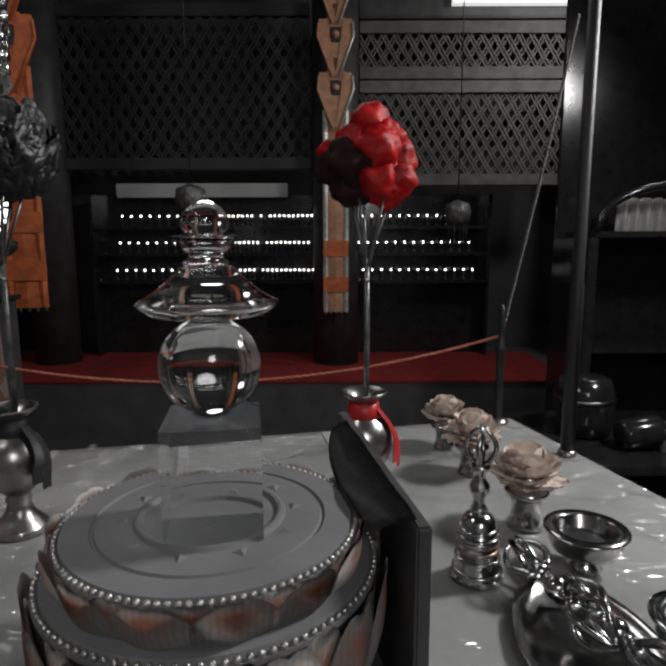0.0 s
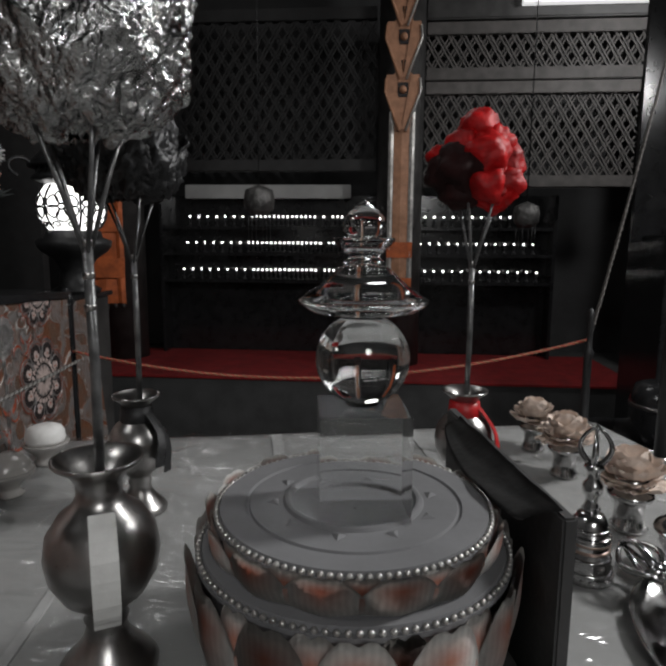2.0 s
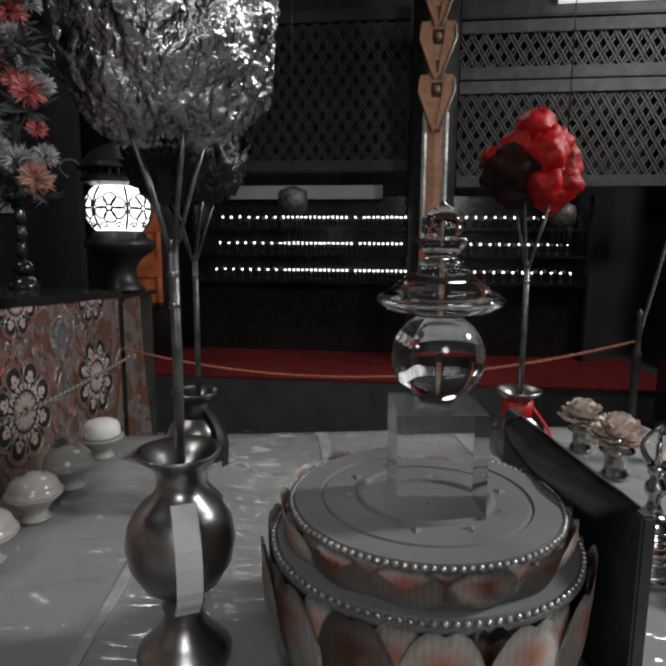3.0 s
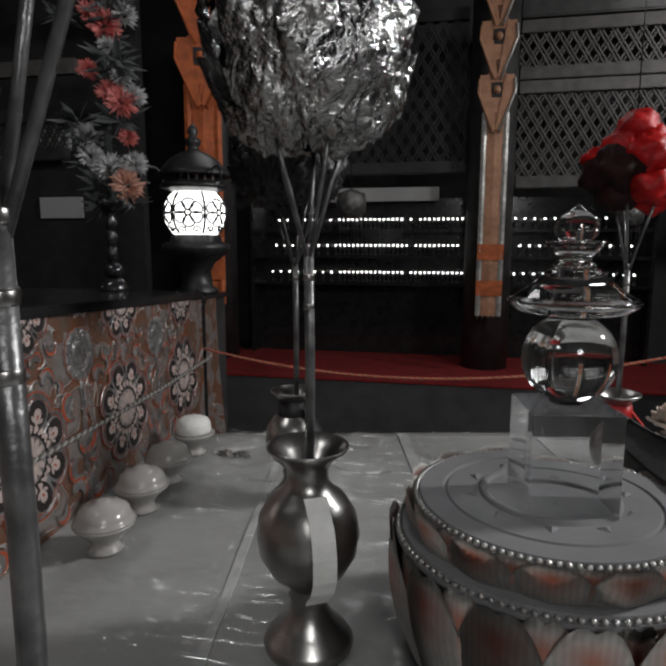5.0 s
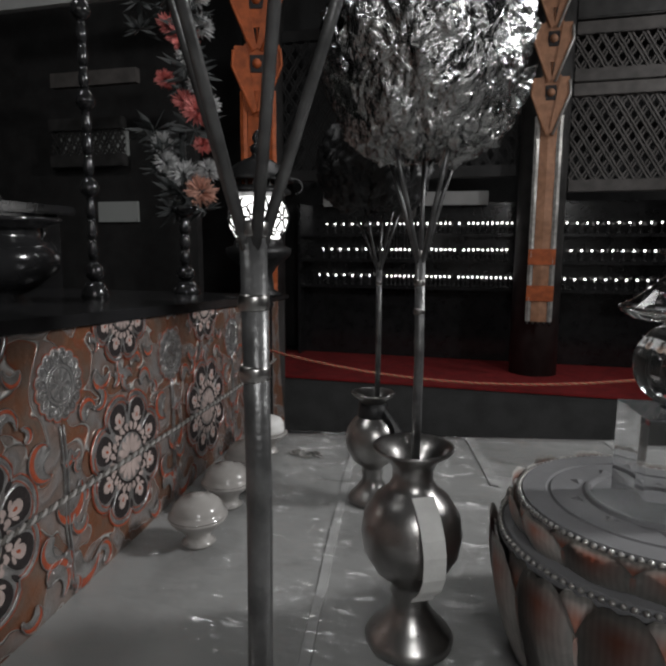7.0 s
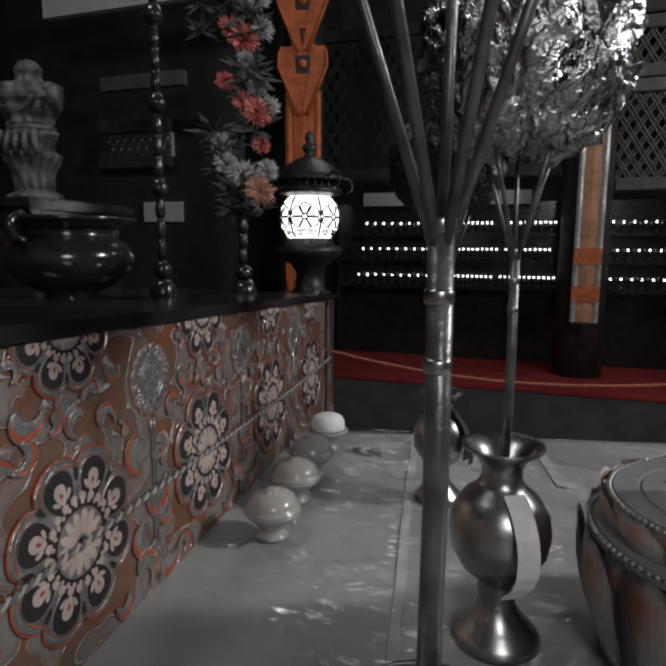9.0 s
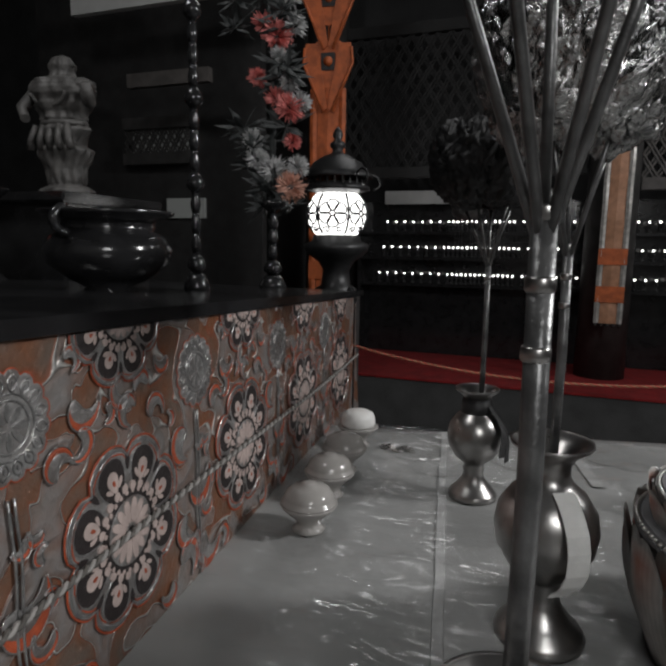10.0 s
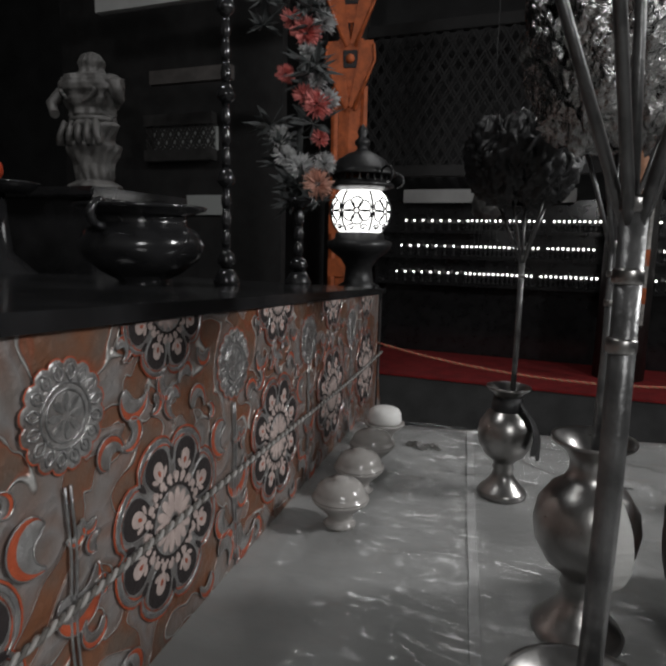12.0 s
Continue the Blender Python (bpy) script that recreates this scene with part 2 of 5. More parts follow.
def lathe(bm, profile, segs=32, centre=(0, 0, 0), mi=0, cap=True):
    rings = []
    for r, z in profile:
        rings.append([bm.verts.new((centre[0] + r * math.cos(2 * math.pi * i / segs), centre[1] + r * math.sin(2 * math.pi * i / segs), centre[2] + z)) for i in range(segs)])
    for a, b in zip(rings, rings[1:]):
        for i in range(segs):
            f = bm.faces.new((a[i], a[(i + 1) % segs], b[(i + 1) % segs], b[i]))
            f.smooth, f.material_index = True, mi
    if cap:
        for ring, flip in ((rings[0], True), (rings[-1], False)):
            f = bm.faces.new(ring[::-1] if flip else ring)
            f.material_index = mi
    return bm


def tube(bm, pts, r, segs=8, mi=0, r1=None, cap=True):
    pts = [Vector(p) for p in pts]
    rings = []
    side = None
    for i, p in enumerate(pts):
        d = (pts[min(i + 1, len(pts) - 1)] - pts[max(i - 1, 0)]).normalized()
        if side is None or abs(side.dot(d)) > 0.99:
            side = d.orthogonal().normalized()
        side = (side - d * side.dot(d)).normalized()
        up = d.cross(side)
        k = r if r1 is None else r + (r1 - r) * i / (len(pts) - 1)
        rings.append([bm.verts.new(p + (side * math.cos(2 * math.pi * j / segs) + up * math.sin(2 * math.pi * j / segs)) * k) for j in range(segs)])
    for a, b in zip(rings, rings[1:]):
        for j in range(segs):
            f = bm.faces.new((a[j], a[(j + 1) % segs], b[(j + 1) % segs], b[j]))
            f.smooth, f.material_index = True, mi
    if cap:
        bm.faces.new(rings[0][::-1]).material_index = mi
        bm.faces.new(rings[-1]).material_index = mi
    return bm


def ball(bm, c, r, segs=12, rings=8, sz=1.0, mi=0):
    prof = [(max(1e-4, r * math.sin(math.pi * i / rings)), -r * sz * math.cos(math.pi * i / rings)) for i in range(rings + 1)]
    return lathe(bm, prof, segs, c, mi, cap=False)


def arc_pts(a, b, sag, n=20):
    a, b = Vector(a), Vector(b)
    return [a.lerp(b, i / n) - Vector((0, 0, sag * 4 * (i / n) * (1 - i / n))) for i in range(n + 1)]


def twist_rope(bm, pts, r, strands=3, turns_per_m=60, segs=6):
    """Strands wound round a line."""
    pts = [Vector(p) for p in pts]
    dist = [0.0]
    for a, b in zip(pts, pts[1:]):
        dist.append(dist[-1] + (b - a).length)
    n = max(20, int(dist[-1] * turns_per_m * 6))
    for s in range(strands):
        path = []
        for i in range(n + 1):
            d = dist[-1] * i / n
            k = min(max(0, int(np.searchsorted(dist, d)) - 1), len(pts) - 2)
            q = (d - dist[k]) / max(1e-6, dist[k + 1] - dist[k])
            p = pts[k].lerp(pts[k + 1], q)
            t = (pts[k + 1] - pts[k]).normalized()
            u = t.orthogonal().normalized()
            v = t.cross(u)
            w = 2 * math.pi * (d * turns_per_m + s / strands)
            path.append(p + (u * math.cos(w) + v * math.sin(w)) * r * 0.5)
        tube(bm, path, r * 0.55, segs, s % 2)
    return bm


TABLE_Z = 0.915
FLOOR_Z = 0.0
DAIS_Z = 0.5

# ---- setting ----
def slab_obj(name, x0, x1, y0, y1, z0, z1, material, label, category):
    o = obj(name, box(BM(), x0, x1, y0, y1, z0, z1), material)
    return tagged(o, label, category, "", "structure")


slab_obj("floor", -6, 5, -4, 6, -0.2, FLOOR_Z, M_FLOOR, "dark worn matting floor of a temple hall", "floor")
slab_obj("ceiling", -6, 5, -4, 6, 3.6, 3.7, M_WALL, "soot-black ceiling of a temple hall", "ceiling")
slab_obj("wall_north", -6, 5, 4.35, 4.5, 0, 3.6, M_WALL, "soot-dark wall behind the lamp shelves", "wall")
# Unseen closing wall, made pale to reflect light into crystal and silver.
slab_obj("bounce_wall_south", -6, 5, -2.4, -2.3, 0, 3.6, M_BOUNCE, "unseen pale wall added to reflect light into crystal and silver", "wall")
slab_obj("wall_west", -6.1, -6, -4, 6, 0, 3.6, M_WALL, "dark wall beyond the altar", "wall")
slab_obj("wall_east", 5, 5.1, -4, 6, 0, 3.6, M_WALL, "dark wall of the hall", "wall")
slab_obj("platform", -3.2, 2.2, 3.25, 4.35, 0, DAIS_Z, M_FLOOR, "low dark platform below the lamp shelves", "platform")
slab_obj("carpet", -2.6, 1.35, 3.24, 4.1, DAIS_Z, DAIS_Z + 0.012, M_CARPET, "red felt carpet on the low platform", "carpet")

# table with its white cloth
tab = thing("offering_table", (0, 0, 0), "long altar table under a white cloth", "table")
corners = [(-0.80, 0.985), (0.375, 1.235), (0.86, -0.5), (-0.62, -0.75)]
bm = BM()
N = 60
grid = []
for j in range(N + 1):
    row = []
    for i in range(N + 1):
        u, v = i / N, j / N
        a = Vector(corners[3]).lerp(Vector(corners[2]), u)
        b = Vector(corners[0]).lerp(Vector(corners[1]), u)
        p = a.lerp(b, v)
        w = noise.noise(Vector((p.x * 7, p.y * 5, 0))) * 0.0012 + noise.noise(Vector((p.x * 23 + p.y * 9, p.y * 11, 4))) * 0.0006
        row.append(bm.verts.new((p.x, p.y, TABLE_Z + min(0, w - 0.0008))))
    grid.append(row)
for j in range(N):
    for i in range(N):
        bm.faces.new((grid[j][i], grid[j][i + 1], grid[j + 1][i + 1], grid[j + 1][i])).smooth = True
edge = grid[0] + [r[-1] for r in grid[1:]] + grid[-1][-2::-1] + [r[0] for r in grid[-2:0:-1]]
low = [bm.verts.new((v.co.x, v.co.y, TABLE_Z - 0.16)) for v in edge]
for i in range(len(edge)):
    k = (i + 1) % len(edge)
    bm.faces.new((edge[k], edge[i], low[i], low[k]))
part("tablecloth", bm, M_CLOTH, tab)
bm = BM()
vs = [bm.verts.new((x, y, z)) for z in (0.0, TABLE_Z - 0.01) for x, y in [(c[0] * 0.98, c[1] * 0.98) for c in corners]]
for q in ((0, 1, 2, 3), (7, 6, 5, 4), (0, 4, 5, 1), (1, 5, 6, 2), (2, 6, 7, 3), (3, 7, 4, 0)):
    bm.faces.new([vs[i] for i in q])
part("table_body", bm, M_DARKWOOD, tab, "dark wooden table body")


def seam(a, b, w, h=0.0016):
    a, b = Vector((*a, 0)), Vector((*b, 0))
    side = (b - a).normalized().cross(Vector((0, 0, 1))) * w
    bm = BM()
    n = 14
    prev = None
    for i in range(n + 1):
        p = a.lerp(b, i / n)
        k = noise.noise(p * 9) * 0.002
        cur = [bm.verts.new((p.x + side.x * s + k, p.y + side.y * s, TABLE_Z + z)) for s, z in ((-0.5, 0), (-0.45, h), (0.45, h), (0.5, 0))]
        if prev:
            for q in range(3):
                bm.faces.new((prev[q], prev[q + 1], cur[q + 1], cur[q]))
        prev = cur
    part("cloth_fold", bm, M_HEM, tab)


seam((-0.51, 1.035), (-0.37, 0.1), 0.012)
seam((-0.287, 1.085), (-0.235, 0.85), 0.02)
seam((-0.02, 1.14), (0.02, 0.95), 0.02)


def vinyl():
    m = bpy.data.materials.new("clear_vinyl")
    m.use_nodes = True
    nt = m.node_tree
    nt.nodes.remove(nt.nodes["Principled BSDF"])
    out = nt.nodes["Material Output"]
    clear = nt.nodes.new("ShaderNodeBsdfTransparent")
    clear.inputs[0].default_value = (0.93, 0.93, 0.93, 1)
    gloss = nt.nodes.new("ShaderNodeBsdfGlossy")
    gloss.inputs["Roughness"].default_value = 0.16
    fres = nt.nodes.new("ShaderNodeFresnel")
    fres.inputs["IOR"].default_value = 1.5
    mix = nt.nodes.new("ShaderNodeMixShader")
    tex = nt.nodes.new("ShaderNodeTexNoise")
    tex.inputs["Scale"].default_value, tex.inputs["Detail"].default_value, tex.inputs["Distortion"].default_value = 19, 2, 1.6
    co = nt.nodes.new("ShaderNodeTexCoord")
    turn = nt.nodes.new("ShaderNodeMapping")
    turn.inputs["Rotation"].default_value = (0, 0, radians(38))
    turn.inputs["Scale"].default_value = (0.28, 1.3, 1.0)
    nt.links.new(co.outputs["Object"], turn.inputs["Vector"])
    nt.links.new(turn.outputs["Vector"], tex.inputs["Vector"])
    bp = nt.nodes.new("ShaderNodeBump")
    bp.inputs["Strength"].default_value, bp.inputs["Distance"].default_value = 1.0, 0.016
    nt.links.new(tex.outputs["Fac"], bp.inputs["Height"])
    nt.links.new(bp.outputs["Normal"], gloss.inputs["Normal"])
    nt.links.new(fres.outputs[0], mix.inputs[0])
    nt.links.new(clear.outputs[0], mix.inputs[1])
    nt.links.new(gloss.outputs[0], mix.inputs[2])
    nt.links.new(mix.outputs[0], out.inputs["Surface"])
    return m


M_VINYL = vinyl()
bm = BM()
N = 130
grid = []
for j in range(N + 1):
    row = []
    for i in range(N + 1):
        u, v = i / N * 0.996 + 0.002, j / N * 0.996 + 0.002
        a = Vector(corners[3]).lerp(Vector(corners[2]), u)
        b = Vector(corners[0]).lerp(Vector(corners[1]), u)
        p = a.lerp(b, v)
        fold = max(0.0, 1 - abs(noise.noise(Vector((p.x * 5 + p.y * 3, p.y * 4 - p.x * 2, 2)))) * 8) * 0.0075
        fold += max(0.0, 1 - abs(noise.noise(Vector((p.x * 9 - p.y * 6, p.y * 7 + p.x * 5, 8)))) * 7) * 0.0048
        row.append(bm.verts.new((p.x, p.y, TABLE_Z + 0.0018 + fold)))
    grid.append(row)
for j in range(N):
    for i in range(N):
        bm.faces.new((grid[j][i], grid[j][i + 1], grid[j + 1][i + 1], grid[j + 1][i])).smooth = True
sheet = part("vinyl_cover", bm, M_VINYL, tab, "clear creased vinyl cover")
sheet.visible_shadow = False


# ---- altar with its brocade front ----
def alt_x(y):
    return -0.698 - 0.085 * (y - 0.5)


def alt_top(y):
    return 1.17 + 0.055 * (1.2 - y)


def brocade_wall(name, y0, y1, z0, flare, parent, top=alt_top):
    """A hanging sheet of brocade with soft vertical folds."""
    bm = BM()
    n = int((y1 - y0) / 0.03)
    prev = None
    for i in range(n + 1):
        y = y0 + (y1 - y0) * i / n
        cur = []
        for k in range(17):
            s = k / 16
            z = z0 + (top(y) - z0) * s
            x = alt_x(y) + flare * (1 - s) ** 2 * (0.6 + 0.4 * math.sin(y * 70)) + 0.0012 * noise.noise(Vector((y * 6, z * 8, 1)))
            cur.append(bm.verts.new((x, y, z)))
        if prev:
            for k in range(16):
                bm.faces.new((prev[k], prev[k + 1], cur[k + 1], cur[k])).smooth = True
        prev = cur
    return part(name, bm, M_BROCADE, parent, "orange-brown and silver woven brocade")


def slab_top(vs, thick, parent):
    bm = BM()
    up = [bm.verts.new((x, y, alt_top(y) + thick)) for x, y in vs]
    low = [bm.verts.new((x, y, alt_top(y))) for x, y in vs]
    bm.faces.new(up[::-1])
    bm.faces.new(low)
    for i in range(4):
        bm.faces.new((up[i], up[(i + 1) % 4], low[(i + 1) % 4], low[i]))
    return part("altar_top", bm, M_BLACK, parent, "polished black lacquer top")


ALT = thing("side_altar", (0, 0, 0), "black lacquer altar with an orange and silver brocade front", "altar", "brocade altars")
yb = 1.185
brocade_wall("brocade_front", -0.9, yb, TABLE_Z - 0.2, 0.0, ALT)
slab_top([(alt_x(-0.9) + 0.006, -0.9), (alt_x(yb) + 0.006, yb), (alt_x(yb) - 0.9, yb + 0.16), (alt_x(-0.9) - 1.2, -0.9)], 0.014, ALT)
part("altar_body", box(BM(), -2.0, -0.86, -0.85, 1.19, 0, 1.13), M_DARKWOOD, ALT)

ALT2 = thing("side_altar", (0, 0, 0), "farther black altar with the same brocade under the globe lantern", "altar", "brocade altars")
brocade_wall("brocade_front", 1.27, 1.47, TABLE_Z - 0.4, 0.06, ALT2, lambda y: 1.146).location.x = -0.06
part("altar_top", box(BM(), -1.5, -0.866, 1.24, 1.635, 1.1365, 1.150, None, 0.002), M_BLACK, ALT2)
part("altar_body", box(BM(), -1.48, -0.875, 1.27, 1.62, 0, 1.136), M_DARKWOOD, ALT2)

ALT_N = Vector((1, 0.085, 0)).normalized()
ALT_U = Vector((-0.085, 1, 0)).normalized()


def on_alt(y, z, u, v, h):
    """A place on the brocade: u along it, v up, h proud of it."""
    return Vector((alt_x(y), y, z)) + ALT_U * u + Vector((0, 0, v)) - Vector((0, 0, 0.04 * u)) + ALT_N * (0.7 * h + 0.0015)


def flat_shape(bm, put, outline, h, mi, inner=0.94):
    """A raised patch with a chamfered rim; put maps (u, v, h) to a place."""
    cu, cv = sum(p[0] for p in outline) / len(outline), sum(p[1] for p in outline) / len(outline)
    lo = [bm.verts.new(put(u, v, 0.0002)) for u, v in outline]
    hi = [bm.verts.new(put(cu + (u - cu) * inner, cv + (v - cv) * inner, h)) for u, v in outline]
    n = len(outline)
    for i in range(n):
        bm.faces.new((lo[i], lo[(i + 1) % n], hi[(i + 1) % n], hi[i])).material_index = mi
    c = bm.verts.new(put(cu, cv, h))
    for i in range(n):
        bm.faces.new((hi[i], hi[(i + 1) % n], c)).material_index = mi


def flat_ring(bm, put, outer, inner, h, mi):
    """A raised band between two outlines of equal length."""
    n = len(outer)
    rows = [[bm.verts.new(put(u, v, hh)) for u, v in line] for line, hh in ((outer, 0.0002), ([(a[0] * 0.8 + b[0] * 0.2, a[1] * 0.8 + b[1] * 0.2) for a, b in zip(outer, inner)], h), ([(a[0] * 0.2 + b[0] * 0.8, a[1] * 0.2 + b[1] * 0.8) for a, b in zip(outer, inner)], h), (inner, 0.0002))]
    for p, q in zip(rows, rows[1:]):
        for i in range(n):
            bm.faces.new((p[i], p[(i + 1) % n], q[(i + 1) % n], q[i])).material_index = mi


def lobe(cx, cy, r0, r1, ang, wide, n=14):
    """The outline of a petal that points out from (cx, cy)."""
    out = []
    for i in range(n):
        t = 2 * math.pi * i / n
        a = (r0 + r1) / 2 + (r1 - r0) / 2 * math.cos(t)
        b = wide * math.sin(t) * (0.75 + 0.25 * math.cos(t))
        out.append((cx + a * math.cos(ang) - b * math.sin(ang), cy + a * math.sin(ang) + b * math.cos(ang)))
    return out


def cusped(R, n, cusp, steps, turn=0.0):
    """A flower outline of n round lobes that meet in cusps."""
    out = []
    for i in range(n * steps):
        a = 2 * math.pi * i / (n * steps) + turn
        s = abs(math.sin(n * (a - turn) / 2))
        r = R * (1 - cusp + cusp * s ** 0.55)
        out.append((r * math.cos(a), r * math.sin(a)))
    return out


def medallion(y, z, R, keep=None):
    """A dark eight-petalled flower in silver and orange outlines; keep cuts its upper part away."""
    slots = [M_DARKTHREAD, M_SILVERTHREAD, M_PINKTHREAD, M_ORTHREAD, M_SILVERCLOTH]
    bm = BM()

    def put(u, v, h):
        if keep is not None:
            v = min(v, keep)
        return on_alt(y, z, u, v, h)

    t0 = math.pi / 8
    flat_shape(bm, put, cusped(1.0 * R, 8, 0.16, 9, t0 - math.pi / 8), 0.0006, 4)
    for k, (a, b, h, m) in enumerate(((1.03, 1.005, 0.0012, 3), (1.005, 0.95, 0.0018, 1), (0.93, 0.905, 0.0012, 3))):
        flat_ring(bm, put, cusped(a * R, 8, 0.16, 9, t0 - math.pi / 8), cusped(b * R, 8, 0.16, 9, t0 - math.pi / 8), h, m)
    for k in range(8):
        a = t0 + k * math.pi / 4
        flat_shape(bm, put, lobe(0, 0, 0.36 * R, 0.945 * R, a, 0.300 * R, 18), 0.0012, 1)
        flat_shape(bm, put, lobe(0, 0, 0.38 * R, 0.915 * R, a, 0.278 * R, 18), 0.0015, 0)
        flat_shape(bm, put, lobe(0, 0, 0.52 * R, 0.78 * R, a, 0.115 * R), 0.0019, 2)
        for sg in (-1, 1):
            flat_shape(bm, put, lobe(0.55 * R * math.cos(a) - sg * 0.05 * R * math.sin(a), 0.55 * R * math.sin(a) + sg * 0.05 * R * math.cos(a), 0, 0.13 * R, a + sg * 0.75, 0.035 * R, 8), 0.0022, 2)
        flat_shape(bm, put, lobe(0, 0, 0.60 * R, 0.68 * R, a, 0.03 * R, 8), 0.0024, 3)
        a += math.pi / 8
        flat_shape(bm, put, lobe(0, 0, 0.66 * R, 0.86 * R, a, 0.05 * R, 8), 0.0013, 0)
    for k in range(22):
        a = k * math.pi / 11
        flat_shape(bm, put, lobe(0, 0, 0.40 * R, 0.535 * R, a, 0.064 * R, 10), 0.0022 + 0.0003 * (k % 2), 2)
    circle = [(math.cos(i * math.pi / 18), math.sin(i * math.pi / 18)) for i in range(36)]
    flat_shape(bm, put, [(0.465 * R * p, 0.465 * R * q) for p, q in circle], 0.0026, 0)
    for k in range(26):
        a = k * math.pi / 13
        flat_shape(bm, put, [(0.43 * R * math.cos(a) + 0.029 * R * math.cos(q * 1.05), 0.43 * R * math.sin(a) + 0.029 * R * math.sin(q * 1.05)) for q in range(6)], 0.0032, 2)
    flat_shape(bm, put, [(0.39 * R * p, 0.39 * R * q) for p, q in circle], 0.0028, 4)
    for k in range(14):
        flat_shape(bm, put, lobe(0, 0, 0.07 * R, 0.36 * R, k * math.pi / 7, 0.070 * R, 10), 0.0033 + 0.0003 * (k % 2), 2)
    flat_shape(bm, put, [(0.055 * R * math.cos(i), 0.055 * R * math.sin(i)) for i in range(6)], 0.0042, 0)
    part("woven_medallion", bm, slots, ALT, "dark-petalled woven flower medallion")


def scalloped(y, z, R):
    """A silver rosette of curled leaves inside an orange scalloped edge."""
    bm = BM()

    def put(u, v, h):
        return on_alt(y, z, u, v, h)

    flat_shape(bm, put, cusped(1.02 * R, 16, 0.09, 5), 0.0006, 1)
    flat_shape(bm, put, cusped(1.0 * R, 16, 0.09, 5), 0.0012, 0)
    for k in range(16):
        a = (k + 0.5) * 2 * math.pi / 16
        for sg in (-1, 1):
            line = [(0.60 * R + 0.30 * R * s, sg * 0.10 * R * math.sin(s * math.pi)) for s in [i / 6 for i in range(7)]]
            tube(bm, [put(p * math.cos(a) - q * math.sin(a), p * math.sin(a) + q * math.cos(a), 0.0016) for p, q in line], 0.022 * R, 4, 2)
        flat_shape(bm, put, lobe(0, 0, 0.68 * R, 0.80 * R, a, 0.03 * R, 6), 0.0022, 2)
    for r in (0.58, 0.46):
        tube(bm, [put(r * R * math.cos(i * 0.2618), r * R * math.sin(i * 0.2618), 0.0016) for i in range(25)], 0.025 * R, 4, 2, cap=False)
    for k in range(8):
        flat_shape(bm, put, lobe(0, 0, 0.08 * R, 0.42 * R, k * math.pi / 4, 0.085 * R, 10), 0.0022, 2)
    part("woven_rosette", bm, [M_SILVERCLOTH, M_ORTHREAD, M_SILVERTHREAD], ALT, "silver-grey scalloped rosette")


def comma(y, z, r, turn, sweep, width):
    """A curled silver cloud with an orange crescent along its back and a thread outline."""
    bm = BM()
    n = 18
    edge_a, edge_b, prev, prev2 = [], [], None, None
    for i in range(n + 1):
        s = i / n
        a = turn + sweep * s
        rr = r * (1 - 0.50 * s)
        w = width * (math.sin(math.pi * min(1, 0.04 + 0.98 * s)) ** 0.7) * (0.35 + 0.85 * s) + 0.0004
        ring = [(rr + w, 0.0003), (rr + w * 0.5, 0.0013), (rr - w * 0.5, 0.0015), (rr - w, 0.0003)]
        cur = [bm.verts.new(on_alt(y, z, d * math.cos(a), d * math.sin(a), h)) for d, h in ring]
        k = 0.42 * width * math.sin(math.pi * s) ** 1.3 + 0.0002
        cur2 = [bm.verts.new(on_alt(y, z, d * math.cos(a), d * math.sin(a), h)) for d, h in ((rr + w + 2 * k, 0.0002), (rr + w + k, 0.0011), (rr + w, 0.0004))]
        edge_a.append(on_alt(y, z, (rr - w) * math.cos(a), (rr - w) * math.sin(a), 0.0008))
        edge_b.append(on_alt(y, z, (rr + w + 2 * k) * math.cos(a), (rr + w + 2 * k) * math.sin(a), 0.0008))
        if prev:
            for q in range(3):
                f = bm.faces.new((prev[q], prev[q + 1], cur[q + 1], cur[q]))
                f.smooth = True
            for q in range(2):
                f = bm.faces.new((prev2[q], prev2[q + 1], cur2[q + 1], cur2[q]))
                f.material_index = 1
        prev, prev2 = cur, cur2
    tube(bm, edge_a, 0.0007, 4, 2)
    tube(bm, edge_b, 0.0007, 4, 2)
    part("woven_scroll", bm, [M_SILVERCLOTH, M_ORTHREAD, M_SILVERTHREAD], ALT)


STEP = 0.258
CENTRES = [0.280 + STEP * k for k in range(-3, 4)]


def repeat_scrolls():
    """One woven repeat of curls, laid out so that they keep clear of the flowers and of each other."""
    rnd = random.Random(41)
    out = []
    for r in [0.027] * 60 + [0.020] * 120 + [0.014] * 200 + [0.009] * 200:
        u, v = rnd.uniform(-0.13, 0.13), rnd.uniform(0.925, 1.215)
        clear = 1.15 * r
        if v + clear > 1.205 or math.hypot(u, v - 1.155) < 0.046 + clear:
            continue
        if min(math.hypot(u - m, v - 1.030) for m in (-0.129, 0.129)) < 0.094 + clear * 0.9:
            continue
        if min(math.hypot(u - m, v - 1.232) for m in (-0.129, 0.129)) < 0.062 + clear:
            continue
        if any(math.hypot(u - p[0], v - p[1]) < 0.78 * (clear + 1.15 * p[2]) for p in out):
            continue
        out.append((u, v, r, rnd.uniform(0, 6.28), rnd.choice((-1, 1)) * rnd.uniform(2.6, 4.4), r * rnd.uniform(0.34, 0.48)))
    return out


